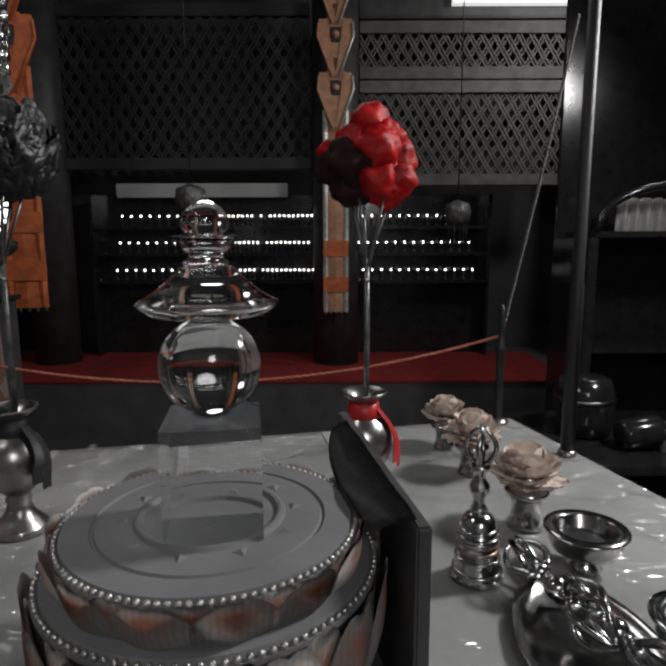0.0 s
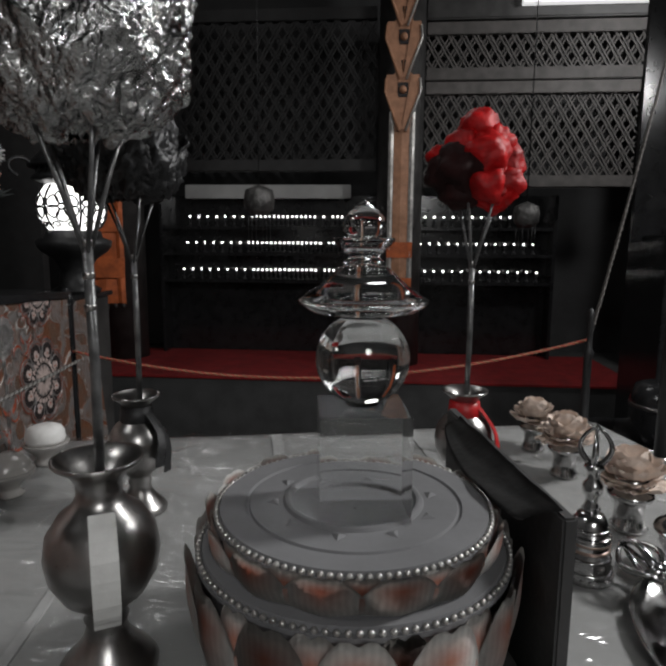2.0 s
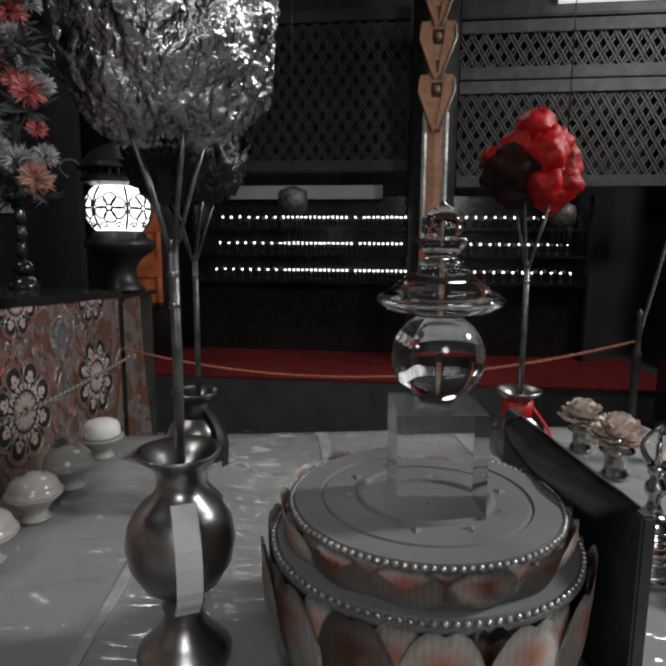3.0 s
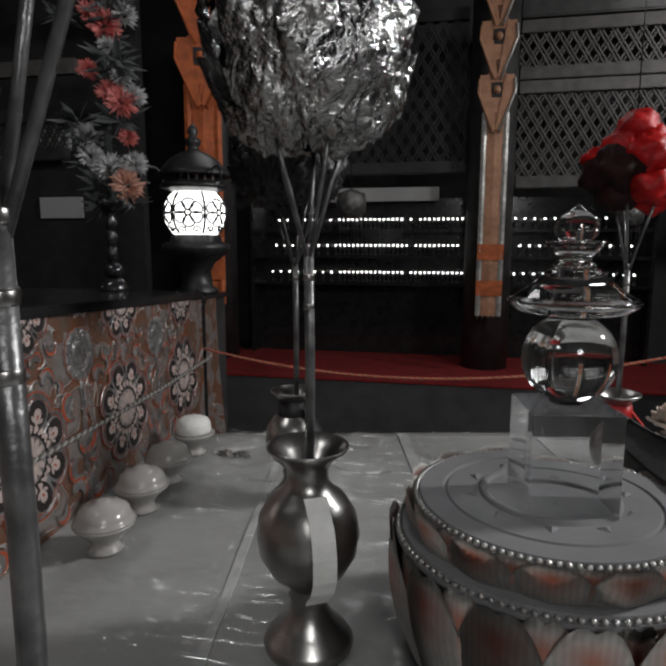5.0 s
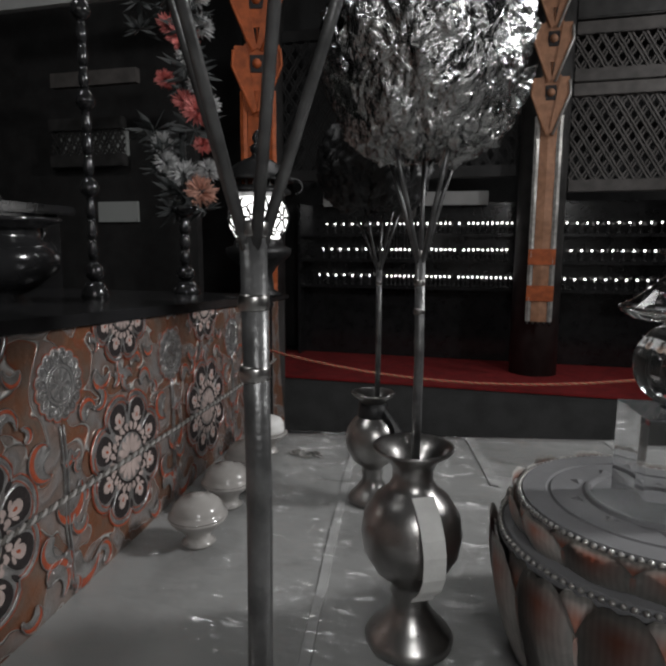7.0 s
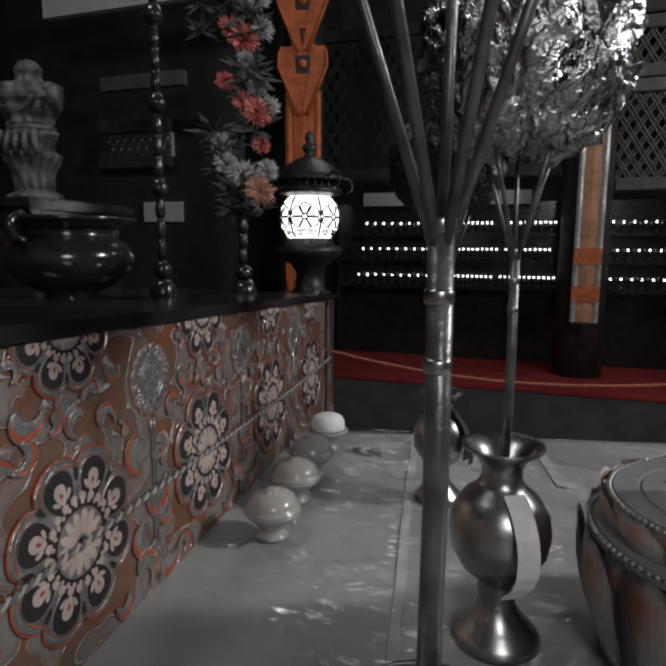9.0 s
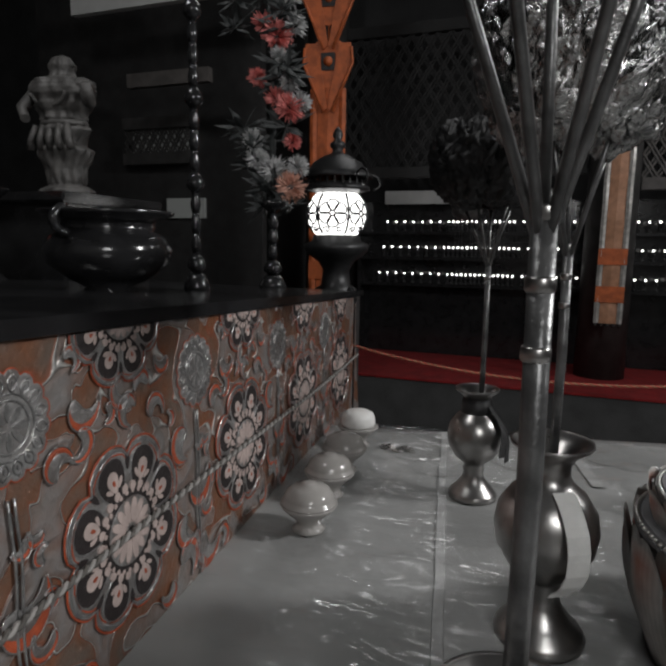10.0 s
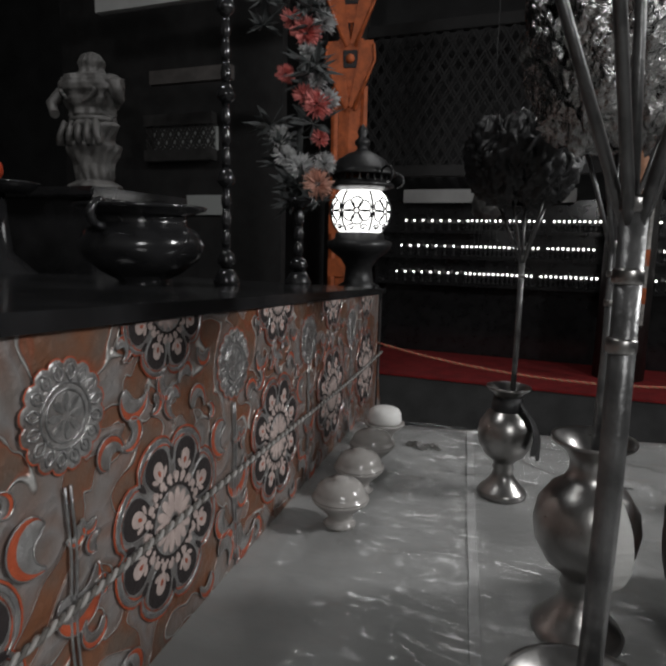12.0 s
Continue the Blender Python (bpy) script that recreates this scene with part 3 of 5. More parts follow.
SCROLLS = repeat_scrolls()
for y in CENTRES:
    medallion(y, 1.030 - 0.016 * (y - 0.54), 0.086)
    medallion(y - 0.004, alt_top(y) + 0.012, 0.064, keep=-0.013)
    if y > 1.0:
        continue
    m = y + STEP / 2
    dz = 0.055 * (0.41 - m)
    scalloped(m, 1.155 + dz, 0.040)
    for u, v, r, a0, sw, w in SCROLLS:
        comma(m + u, v + dz * (v - 0.92) / 0.24, r, a0, sw, w)
    bm = BM()
    for off in (-0.0028, 0.0028):
        tube(bm, [on_alt(m, 0, off + 0.0015 * math.sin(i * 0.9), 0.925 + 0.0155 * i + dz * 0.6, 0.0006) for i in range(13)], 0.0013, 5)
    part("woven_stem", bm, M_SILVERTHREAD, ALT)
for k, (shade, wind) in enumerate(((M_GREYROPE, 0.0), (M_PETAL, 0.5))):
    bm = BM()
    pts = []
    for i in range(900):
        y = -0.55 + 1.76 * i / 899
        w = 2 * math.pi * (y * 62 + wind)
        pts.append(on_alt(y, 1.030 + 0.004 * math.sin(y * 5.2), 0, 0.0019 * math.sin(w), 0.0085 + 0.0019 * math.cos(w)))
    if k == 0:
        cord = thing("braided_cord", (0, 0, 0), "dark and pale twisted cord strung along the brocade altar front", "cord")
    part("strand", tube(bm, pts, 0.0021, 5), shade, cord)


# ---- lotus pedestal ----
def lotus_tier(parent, cx, cy, ztop, zbot, r, n, turn):
    bm = BM()
    lathe(bm, [(0.001, ztop), (0.44 * r, ztop), (0.455 * r, ztop + 0.0030), (0.475 * r, ztop + 0.0036), (0.495 * r, ztop + 0.0030), (0.51 * r, ztop), (0.745 * r, ztop), (0.755 * r, ztop - 0.0020), (0.770 * r, ztop - 0.0020), (0.78 * r, ztop), (0.955 * r, ztop), (0.965 * r, ztop - 0.004), (1.0 * r, ztop - 0.004), (1.0 * r, ztop - 0.008), (0.95 * r, ztop - 0.012), (0.80 * r, zbot)], 96, (cx, cy, 0), cap=False)
    for f in bm.faces:
        f.smooth = False
    disc = part("disc", bm, M_DISC, parent)
    for i in range(10):
        a = 2 * math.pi * i / 10 + 0.2
        bm = BM()
        rr = 0.59 * r
        pts = [(cx + (rr + q * 0.045 * r) * math.cos(a + w), cy + (rr + q * 0.045 * r) * math.sin(a + w), ztop + h) for q, w, h in ((-1, -0.10, 0.0002), (0.9, 0, 0.0002), (-1, 0.10, 0.0002), (-0.3, 0, 0.0025))]
        vs = [bm.verts.new(p) for p in pts]
        for q in ((0, 1, 3), (1, 2, 3), (2, 0, 3)):
            bm.faces.new([vs[k] for k in q])
        part("relief_motif", bm, M_DISC, disc)
    me = None
    nb = 110
    for i in range(nb):
        a = 2 * math.pi * i / nb
        if me is None:
            bm = BM()
            ball(bm, (0, 0, 0), 0.0026, 8, 6)
            o = part("bead", bm, M_BEAD, disc)
            me = o.data
        else:
            o = new("bead", me)
            o.parent = disc
        o.location = (cx + 0.982 * r * math.cos(a), cy + 0.982 * r * math.sin(a), ztop - 0.0025)
    meshes = {}
    for ring, (k, off) in enumerate(((1.03, 0.0), (0.985, 0.5))):
        for i in range(n):
            a = 2 * math.pi * (i + off) / n + turn
            if ring not in meshes:
                bm = BM()
                U, V = 12, 10
                rows = []
                hh = ztop - zbot + (0.0025 if ring == 0 else 0.0005)
                half = math.pi * r * k / n * (1.12 if ring == 0 else 1.0)
                for j in range(V + 1):
                    v = j / V
                    row = []
                    for q in range(U + 1):
                        u = q / U * 2 - 1
                        top = 1 - 0.42 * abs(u) ** 2.4 - 0.05 * math.exp(-(u / 0.16) ** 2)
                        z = zbot + hh * v * top
                        w = half * (0.62 + 0.38 * math.sin(v * math.pi * 0.6)) * u
                        bulge = 0.125 * r * math.sin(min(1, v * 0.95 + 0.1) * math.pi * 0.78) * (1 - 0.7 * u * u) + 0.02 * r * v ** 3
                        rad = r * k * (0.83 + 0.11 * v) + bulge
                        ang = w / r
                        row.append(bm.verts.new((rad * math.cos(ang), rad * math.sin(ang), z)))
                    rows.append(row)
                for j in range(V):
                    for q in range(U):
                        f = bm.faces.new((rows[j][q], rows[j][q + 1], rows[j + 1][q + 1], rows[j + 1][q]))
                        f.smooth = True
                bmesh.ops.solidify(bm, geom=bm.faces[:], thickness=-0.003)
                o = part("lotus_petal", bm, M_LOTUS, parent)
                meshes[ring] = o.data
            else:
                o = new("lotus_petal", meshes[ring])
                o.parent = parent
            o.matrix_basis = pose(cx, cy, 0, 0, 0, math.degrees(a))


PX, PY, PZ = -0.106, 0.466, 1.073
ped = thing("lotus_pedestal", (0, 0, 0), "two-tiered grey lotus pedestal with beaded rims and orange-tipped petals", "pedestal")
lotus_tier(ped, PX, PY, PZ, PZ - 0.050, 0.120, 14, 0.1)
lotus_tier(ped, PX, PY, PZ - 0.031, TABLE_Z + 0.006, 0.136, 14, 0.3)
part("foot", lathe(BM(), [(0.118, TABLE_Z), (0.118, TABLE_Z + 0.02), (0.10, TABLE_Z + 0.03)], 48, (PX, PY, 0)), M_PETAL, ped)

# ---- crystal five-part stupa ----
stu = thing("crystal_stupa", (0, 0, 0), "clear crystal five-part stupa on the lotus pedestal", "stupa")
SX, SY = -0.099, 0.450
part("cube", box(BM(), -0.0365, 0.0365, -0.0365, 0.0365, 0, 0.088, pose(SX, SY + 0.004, PZ - 0.0006, 0, 0, 8), 0.0004), M_CRYSTAL, stu)
bm = BM()
zc = 1.2015
prof = [(0.001, -0.0385), (0.014, -0.0375)]
prof += [(0.0385 * math.cos(t), 0.0375 * math.sin(t)) for t in [math.radians(a) for a in range(-66, 67, 6)]]
prof += [(0.014, 0.0365), (0.001, 0.0365)]
lathe(bm, [(r, z + zc) for r, z in prof], 64, (SX, SY, 0), cap=False)
part("sphere", bm, M_CRYSTAL, stu)
bm = BM()
lathe(bm, [(r, z) for r, z in [(0.001, 1.2385), (0.030, 1.2385), (0.042, 1.2405), (0.050, 1.2455), (0.0525, 1.2485), (0.052, 1.2505), (0.045, 1.2545), (0.036, 1.2605), (0.029, 1.2665), (0.023, 1.2725), (0.019, 1.2760), (0.001, 1.2760)]], 64, (SX, SY, 0), cap=False)
part("roof", bm, M_CRYSTAL, stu)
bm = BM()
lathe(bm, [(0.001, 1.2765), (0.016, 1.2765), (0.0172, 1.2785), (0.0165, 1.2800), (0.0130, 1.2825), (0.0125, 1.2842), (0.0150, 1.2872), (0.0195, 1.2912), (0.0238, 1.2955), (0.0247, 1.2975), (0.0235, 1.2987), (0.001, 1.2987)], 48, (SX, SY, 0), cap=False)
part("half_moon", bm, M_CRYSTAL, stu)
bm = BM()
lathe(bm, [(0.001, 1.2990), (0.012, 1.2992), (0.0165, 1.3030), (0.0175, 1.3085), (0.0160, 1.3140), (0.0115, 1.3190), (0.0060, 1.3230), (0.0020, 1.3265), (0.0005, 1.3280)], 48, (SX, SY, 0), cap=False)
part("jewel", bm, M_CRYSTAL, stu)


# ---- vases with lotus flowers ----
def vase(name, x, y, s, label, ribbon=None, strip=False):
    v = thing(name, (x, y, TABLE_Z), label, "vase", "silver flower vases")
    prof = [(0.0, 0.0), (0.036, 0.0), (0.037, 0.005), (0.034, 0.010), (0.026, 0.018), (0.017, 0.030), (0.0145, 0.040), (0.0165, 0.045), (0.0145, 0.050), (0.018, 0.056), (0.030, 0.066), (0.039, 0.082), (0.0415, 0.098), (0.039, 0.114), (0.030, 0.128), (0.020, 0.136), (0.0165, 0.143), (0.0165, 0.152), (0.021, 0.160), (0.031, 0.167), (0.0325, 0.169), (0.0325, 0.171), (0.030, 0.1705), (0.020, 0.161), (0.012, 0.150), (0.0, 0.146)]
    part("vase_body", lathe(BM(), [(max(r, 1e-4) * s, z * s) for r, z in prof], 48, cap=False), M_SILVER, v)
    if ribbon:
        bm = BM()
        lathe(bm, [(0.0212 * s, 0.131 * s), (0.0235 * s, 0.135 * s), (0.0215 * s, 0.154 * s), (0.0172 * s, 0.156 * s)], 32, cap=False)
        band = part("ribbon_band", bm, ribbon, v)
        bm = BM()
        for off, ln in ((0.0, 0.080), (0.016, 0.070)):
            prev = None
            for i in range(13):
                q = i / 12
                z = (0.147 - ln * q) * s
                r = (0.021 + 0.030 * math.sin(min(1, q * 1.3) * math.pi / 2)) * s
                a = -0.25 - off * 16 + 0.10 * math.sin(q * 5)
                cur = [bm.verts.new((rr * math.cos(a + d), rr * math.sin(a + d), z)) for d in (-0.13, 0.13) for rr in (r, r + 0.0012)]
                if prev:
                    for A, B in ((0, 1), (1, 3), (3, 2), (2, 0)):
                        bm.faces.new((prev[A], prev[B], cur[B], cur[A]))
                prev = cur
        part("ribbon_tail", bm, ribbon, band)
    if strip:
        bm = BM()
        prev = None
        for i in range(15):
            q = i / 14
            z = (0.136 - 0.085 * q) * s
            r = np.interp(z / s, [p[1] for p in prof[4:16]], [p[0] for p in prof[4:16]]) * s + 0.004 + 0.010 * math.sin(q * math.pi * 0.5)
            a = -1.08
            cur = [bm.verts.new((rr * math.cos(a + d), rr * math.sin(a + d), z)) for d in (-0.0105 / r, 0.0105 / r) for rr in (r, r + 0.001)]
            if prev:
                for A, B in ((0, 1), (1, 3), (3, 2), (2, 0)):
                    bm.faces.new((prev[A], prev[B], cur[B], cur[A]))
            prev = cur
        part("paper_strip", bm, M_LABEL, v, "white paper strip hung over the vase")
    return v


def crumpled_petal(bm, rnd, length, width, cup, mi=0, U=9, V=11):
    """A cupped, crinkled petal that stands from the origin up along z and leans outward along x."""
    sd = rnd.uniform(0, 90)
    rows = []
    for j in range(V + 1):
        v = j / V
        row = []
        for i in range(U + 1):
            u = i / U * 2 - 1
            w = width * math.sin(math.pi * (0.10 + 0.80 * v)) ** 0.7 * u
            k = noise.noise(Vector((u * 2.2 + sd, v * 3.2, sd))) * 0.10 + noise.noise(Vector((u * 6 + sd, v * 8, sd))) * 0.045
            x = cup * math.sin(v * math.pi * 0.85) - cup * 0.5 * u * u * math.sin(v * math.pi) + k * length
            z = length * v * (1 - 0.10 * u * u) + 0.3 * k * length
            row.append(bm.verts.new((x, w, z)))
        rows.append(row)
    fs = []
    for j in range(V):
        for i in range(U):
            f = bm.faces.new((rows[j][i], rows[j][i + 1], rows[j + 1][i + 1], rows[j + 1][i]))
            f.smooth, f.material_index = True, mi
            fs.append(f)
    return [v for r in rows for v in r]


def lotus_flower(t, c, rx, rz, material, seed, flare=0.09, lump=1.0):
    """Crinkled foil petals that overlap like shingles round an egg; c is its middle, in the stem's own frame."""
    rnd = random.Random(seed)
    for ring, (n, e0, e1, k) in enumerate(((7, -85, -5, 0.93), (8, -55, 25, 1.0), (8, -25, 50, 0.97), (7, 5, 75, 0.90), (5, 30, 88, 0.78))):
        for i in range(n):
            a = 2 * math.pi * (i + 0.5 * (ring % 2)) / n + rnd.uniform(-0.12, 0.12)
            half = math.pi / n * rnd.uniform(1.25, 1.5)
            sd = rnd.uniform(0, 90)
            kk = k * rnd.uniform(0.94, 1.05)
            bm = BM()
            U, V = 22, 22
            rows = []
            for j in range(V + 1):
                v = j / V
                row = []
                for q in range(U + 1):
                    u = q / U * 2 - 1
                    e = radians(e0 + (e1 - e0) * v * (1 - 0.28 * u * u))
                    az = a + u * half * (0.55 + 0.45 * math.sin(math.pi * min(1, 0.25 + 0.6 * v)))
                    p = Vector((u * 1.6 + sd, v * 2.2, sd))
                    w = noise.noise(p * 1.3) * 0.07 + noise.noise(p * 3.5) * 0.045 + noise.noise(p * 7.0) * 0.026 + abs(noise.noise(p * 5.0)) * 0.05 + noise.noise(p * 15.0) * 0.010
                    f = kk * (1 + flare * v * v - 0.10 * u * u + w * lump)
                    ce = math.cos(e) ** (0.55 if e < 0 else 0.9)
                    row.append(bm.verts.new((c[0] + rx * f * ce * math.cos(az), c[1] + rx * f * ce * math.sin(az), c[2] + rz * f * math.sin(e))))
                rows.append(row)
            for j in range(V):
                for q in range(U):
                    bm.faces.new((rows[j][q], rows[j][q + 1], rows[j + 1][q + 1], rows[j + 1][q])).smooth = True
            part("petal", bm, material, t)


def foil_lobe(t, c, r, material):
    """A rounded, crinkled petal of foil."""
    bm = BM()
    ball(bm, (0, 0, 0), r, 30, 22, 0.95)
    for v in bm.verts:
        p = v.co / r + Vector(c) * 70
        k = 1.04 + 0.30 * noise.noise(p * 1.4) + 0.20 * abs(noise.noise(p * 2.6)) + 0.05 * noise.noise(p * 5.5)
        v.co = v.co * k + Vector(c)
    bmesh.ops.remove_doubles(bm, verts=bm.verts, dist=1e-4)
    part("petal", bm, material, t)


def stalk(name, x, y, z0, zf, ztop, r, spread, label, seed, rings=2, dx=0.0):
    """A wrapped stick that forks into wires below a flower."""
    rnd = random.Random(seed)
    t = thing(name, (x, y, 0), label, "artificial flower", "foil lotus flowers on wrapped stems")
    part("stick", tube(BM(), [(0.0, 0, z0), (0.001, 0, (z0 + zf) / 2), (0.0, 0, zf)], r, 10), M_STICK, t)
    for k in range(rings):
        part("binding", lathe(BM(), [(r * 1.02, 0), (r * 1.14, 0.001), (r * 1.14, 0.005), (r * 1.02, 0.006)], 12, (0, 0, zf - 0.004 - k * 0.026)), M_SILVER, t, "shiny silver binding tape")
    for k in range(5):
        a = 2 * math.pi * k / 5 + 0.4
        q = spread * rnd.uniform(0.6, 1.0)
        part("wire", tube(BM(), [(0.3 * r * math.cos(a), 0.3 * r * math.sin(a), zf - 0.012), (dx * 0.5 + q * 0.55 * math.cos(a), q * 0.55 * math.sin(a), (zf + ztop) / 2), (dx + q * math.cos(a), q * math.sin(a), ztop)], r * 0.45, 8), M_STICK, t)
    return t


vase("flower_vase", -0.421, 0.746, 0.99, "tarnished silver vase with a black ribbon on the white cloth", M_BLACKRIB)
vase("flower_vase", 0.038, 0.816, 1.0, "tarnished silver vase with a red ribbon beside the pedestal", M_REDRIB)
vase("flower_vase", -0.322, 0.438, 1.165, "silver vase with a white paper strip hung over its shoulder", None, True)
vase("flower_vase", -0.34, 0.101, 1.1, "silver vase close to the brocade altar")
fl = stalk("lotus_flower", -0.415, 0.744, TABLE_Z + 0.15, 1.274, 1.350, 0.0040, 0.045, "foil lotus flower in a shade-dark colour on a silver-wrapped stem", 1)
lotus_flower(fl, (-0.010, 0.004, 1.405), 0.072, 0.064, M_SHADEFOIL, 11, 0.18, 1.6)
fl = stalk("lotus_flower", 0.041, 0.822, TABLE_Z + 0.15, 1.267, 1.350, 0.0040, 0.035, "shiny red foil lotus flower on a silver-wrapped stem", 2)
# Left lobes take the shaded red, so their darkness is in the colour.
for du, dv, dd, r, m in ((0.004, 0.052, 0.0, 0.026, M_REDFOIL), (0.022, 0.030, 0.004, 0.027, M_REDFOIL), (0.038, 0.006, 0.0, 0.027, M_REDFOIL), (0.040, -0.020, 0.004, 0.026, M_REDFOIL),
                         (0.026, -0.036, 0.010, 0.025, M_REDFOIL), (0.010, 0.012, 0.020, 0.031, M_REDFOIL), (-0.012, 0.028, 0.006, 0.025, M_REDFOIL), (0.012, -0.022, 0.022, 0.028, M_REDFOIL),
                         (-0.022, -0.004, 0.020, 0.032, M_SHADERED), (-0.040, -0.006, 0.004, 0.027, M_SHADERED), (-0.020, -0.030, 0.012, 0.026, M_SHADERED), (-0.048, 0.014, 0.000, 0.017, M_REDFOIL),
                         (0.010, 0.010, -0.026, 0.036, M_REDFOIL), (-0.026, -0.006, -0.024, 0.032, M_SHADERED)):
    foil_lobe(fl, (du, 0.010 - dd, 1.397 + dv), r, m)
fl = stalk("lotus_flower", -0.320, 0.437, TABLE_Z + 0.18, 1.294, 1.390, 0.0044, 0.048, "crinkled silver foil lotus flower on a wrapped stem", 3, 3)
lotus_flower(fl, (0.000, 0.004, 1.455), 0.075, 0.086, M_FOIL, 13, 0.22, 1.5)
fl = stalk("lotus_flower", -0.340, 0.101, TABLE_Z + 0.17, 1.306, 1.50, 0.0050, 0.095, "foil lotus flower in a shade-dark colour on a thick forked stem", 4, 3)
lotus_flower(fl, (0.0, 0.0, 1.56), 0.075, 0.08, M_SHADEFOIL, 14)


# ---- offering cups ----
def cup(x, y, lid, label):
    t = thing("offering_cup", (x, y, TABLE_Z + 0.001), label, "offering cup", "row of porcelain offering cups")
    t.scale = (1.05, 1.05, 0.76)
    part("cup_base", lathe(BM(), [(0.001, 0), (0.020, 0), (0.021, 0.003), (0.017, 0.006), (0.015, 0.012), (0.016, 0.017), (0.021, 0.026), (0.029, 0.036), (0.035, 0.045), (0.0365, 0.049), (0.035, 0.050), (0.001, 0.048)], 40, cap=False), M_CERAMIC, t)
    if lid:
        part("lid", lathe(BM(), [(0.0355, 0.0502), (0.0355, 0.053), (0.0325, 0.055), (0.0315, 0.062), (0.028, 0.072), (0.020, 0.080), (0.010, 0.0835), (0.0095, 0.0855), (0.005, 0.0868), (0.001, 0.087)], 40), M_CERAMIC, t, "domed white porcelain lid")
    else:
        part("rice_cake", lathe(BM(), [(0.029, 0.0502), (0.0305, 0.057), (0.0295, 0.073), (0.026, 0.082), (0.019, 0.087), (0.001, 0.089)], 40), M_RICE, t, "round white rice cake")


cup(-0.652, 0.900, False, "white stemmed dish with a rice cake by the brocade")
cup(-0.637, 0.772, True, "white lidded porcelain offering cup by the brocade")
cup(-0.625, 0.668, True, "white lidded porcelain offering cup by the brocade")
cup(-0.613, 0.555, True, "white lidded porcelain offering cup by the brocade")

# silver ladle and chain by the far cup
lad = thing("silver_chain", (0, 0, 0), "small heap of silver chain links on the white cloth", "chain")
rnd = random.Random(3)
for i in range(12):
    a = i * 0.9
    px, py = -0.60 + 0.0045 * i, 0.90 + 0.010 * math.sin(a)
    ring = [(px + 0.008 * math.cos(q), py + 0.006 * math.sin(q), TABLE_Z + 0.004 + 0.002 * math.sin(q + i)) for q in [j * 0.5236 for j in range(13)]]
    part("link", tube(BM(), ring, 0.0016, 6, cap=False), M_SILVER, lad)

# ---- table things beside the pedestal ----
stand = thing("sutra_board", (0, 0, 0), "dark lacquered wooden board standing beside the pedestal", "board")
bm = BM()
L = math.hypot(0.055, 0.29)
box(bm, -0.006, 0.006, 0, L, 0, 0.177, pose(0.060, 0.405, TABLE_Z, 0, 0, math.degrees(math.atan2(0.055, 0.29))), 0.002)
part("board", bm, M_EBONY, stand)
bm = BM()
box(bm, -0.035, 0.0, 0.02, L - 0.02, 0, 0.012, pose(0.052, 0.405, TABLE_Z, 0, 0, math.degrees(math.atan2(0.055, 0.29))), 0.002)
part("foot", bm, M_EBONY, stand)


# One dark sheet shapes both a leaf-like thing and the shadow beside it.
leaf_shade = thing("black_cloth", (0, 0, 0), "dark sheet shaped as a leaf-like thing and shadow over the pedestal's rim", "cloth")
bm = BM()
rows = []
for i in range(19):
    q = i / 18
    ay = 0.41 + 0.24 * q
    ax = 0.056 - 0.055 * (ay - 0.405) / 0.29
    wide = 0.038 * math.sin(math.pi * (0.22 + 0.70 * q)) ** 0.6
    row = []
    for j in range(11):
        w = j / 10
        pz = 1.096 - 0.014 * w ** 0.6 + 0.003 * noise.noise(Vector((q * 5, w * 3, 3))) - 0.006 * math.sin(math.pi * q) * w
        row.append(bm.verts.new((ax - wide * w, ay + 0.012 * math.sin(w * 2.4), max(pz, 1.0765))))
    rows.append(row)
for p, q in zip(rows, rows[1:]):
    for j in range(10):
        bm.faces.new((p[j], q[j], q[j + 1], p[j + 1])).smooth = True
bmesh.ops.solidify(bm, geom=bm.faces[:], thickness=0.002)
part("dark_sheet", bm, M_EBONY, leaf_shade)


def vajra_prongs(parent, base, axis, s):
    """Four curved prongs round a straight one that meet at a tip."""
    axis = Vector(axis).normalized()
    u = axis.orthogonal().normalized()
    v = axis.cross(u)
    base = Vector(base)
    for k in range(4):
        a = k * math.pi / 2 + 0.4
        d = u * math.cos(a) + v * math.sin(a)
        pts = [base + axis * (s * q) + d * (s * 0.36 * math.sin(math.pi * min(1, q * 0.96 + 0.06)) ** 0.8) for q in [i / 10 for i in range(11)]]
        part("prong", tube(BM(), pts, s * 0.085, 8, r1=s * 0.04), M_CHROME, parent)
    part("prong", tube(BM(), [base, base + axis * s * 1.05], s * 0.07, 8, r1=s * 0.03), M_CHROME, parent)


bell = thing("ritual_bell", (0.157, 0.63, TABLE_Z), "silver and bronze five-pronged ritual bell on the table", "bell")
bell.scale = (0.87, 0.87, 0.87)
part("bell_body", lathe(BM(), [(0.001, 0.004), (0.030, 0.0), (0.034, 0.002), (0.032, 0.010), (0.0275, 0.030), (0.0275, 0.034), (0.0255, 0.036), (0.0255, 0.052), (0.027, 0.054), (0.027, 0.058), (0.0245, 0.060), (0.023, 0.078), (0.017, 0.088), (0.008, 0.093)], 40), M_CHROME, bell)
for cz, cr in ((0.012, 0.0315), (0.029, 0.0285), (0.040, 0.0262), (0.050, 0.0262), (0.058, 0.0268), (0.068, 0.0245)):
    part("bell_collar", lathe(BM(), [(cr - 0.001, 0.0), (cr + 0.0012, 0.0015), (cr + 0.0012, 0.004), (cr - 0.001, 0.0055)], 40, (0, 0, cz)), M_BRONZE if cz in (0.040, 0.050) else M_CHROME, bell)
bm = BM()
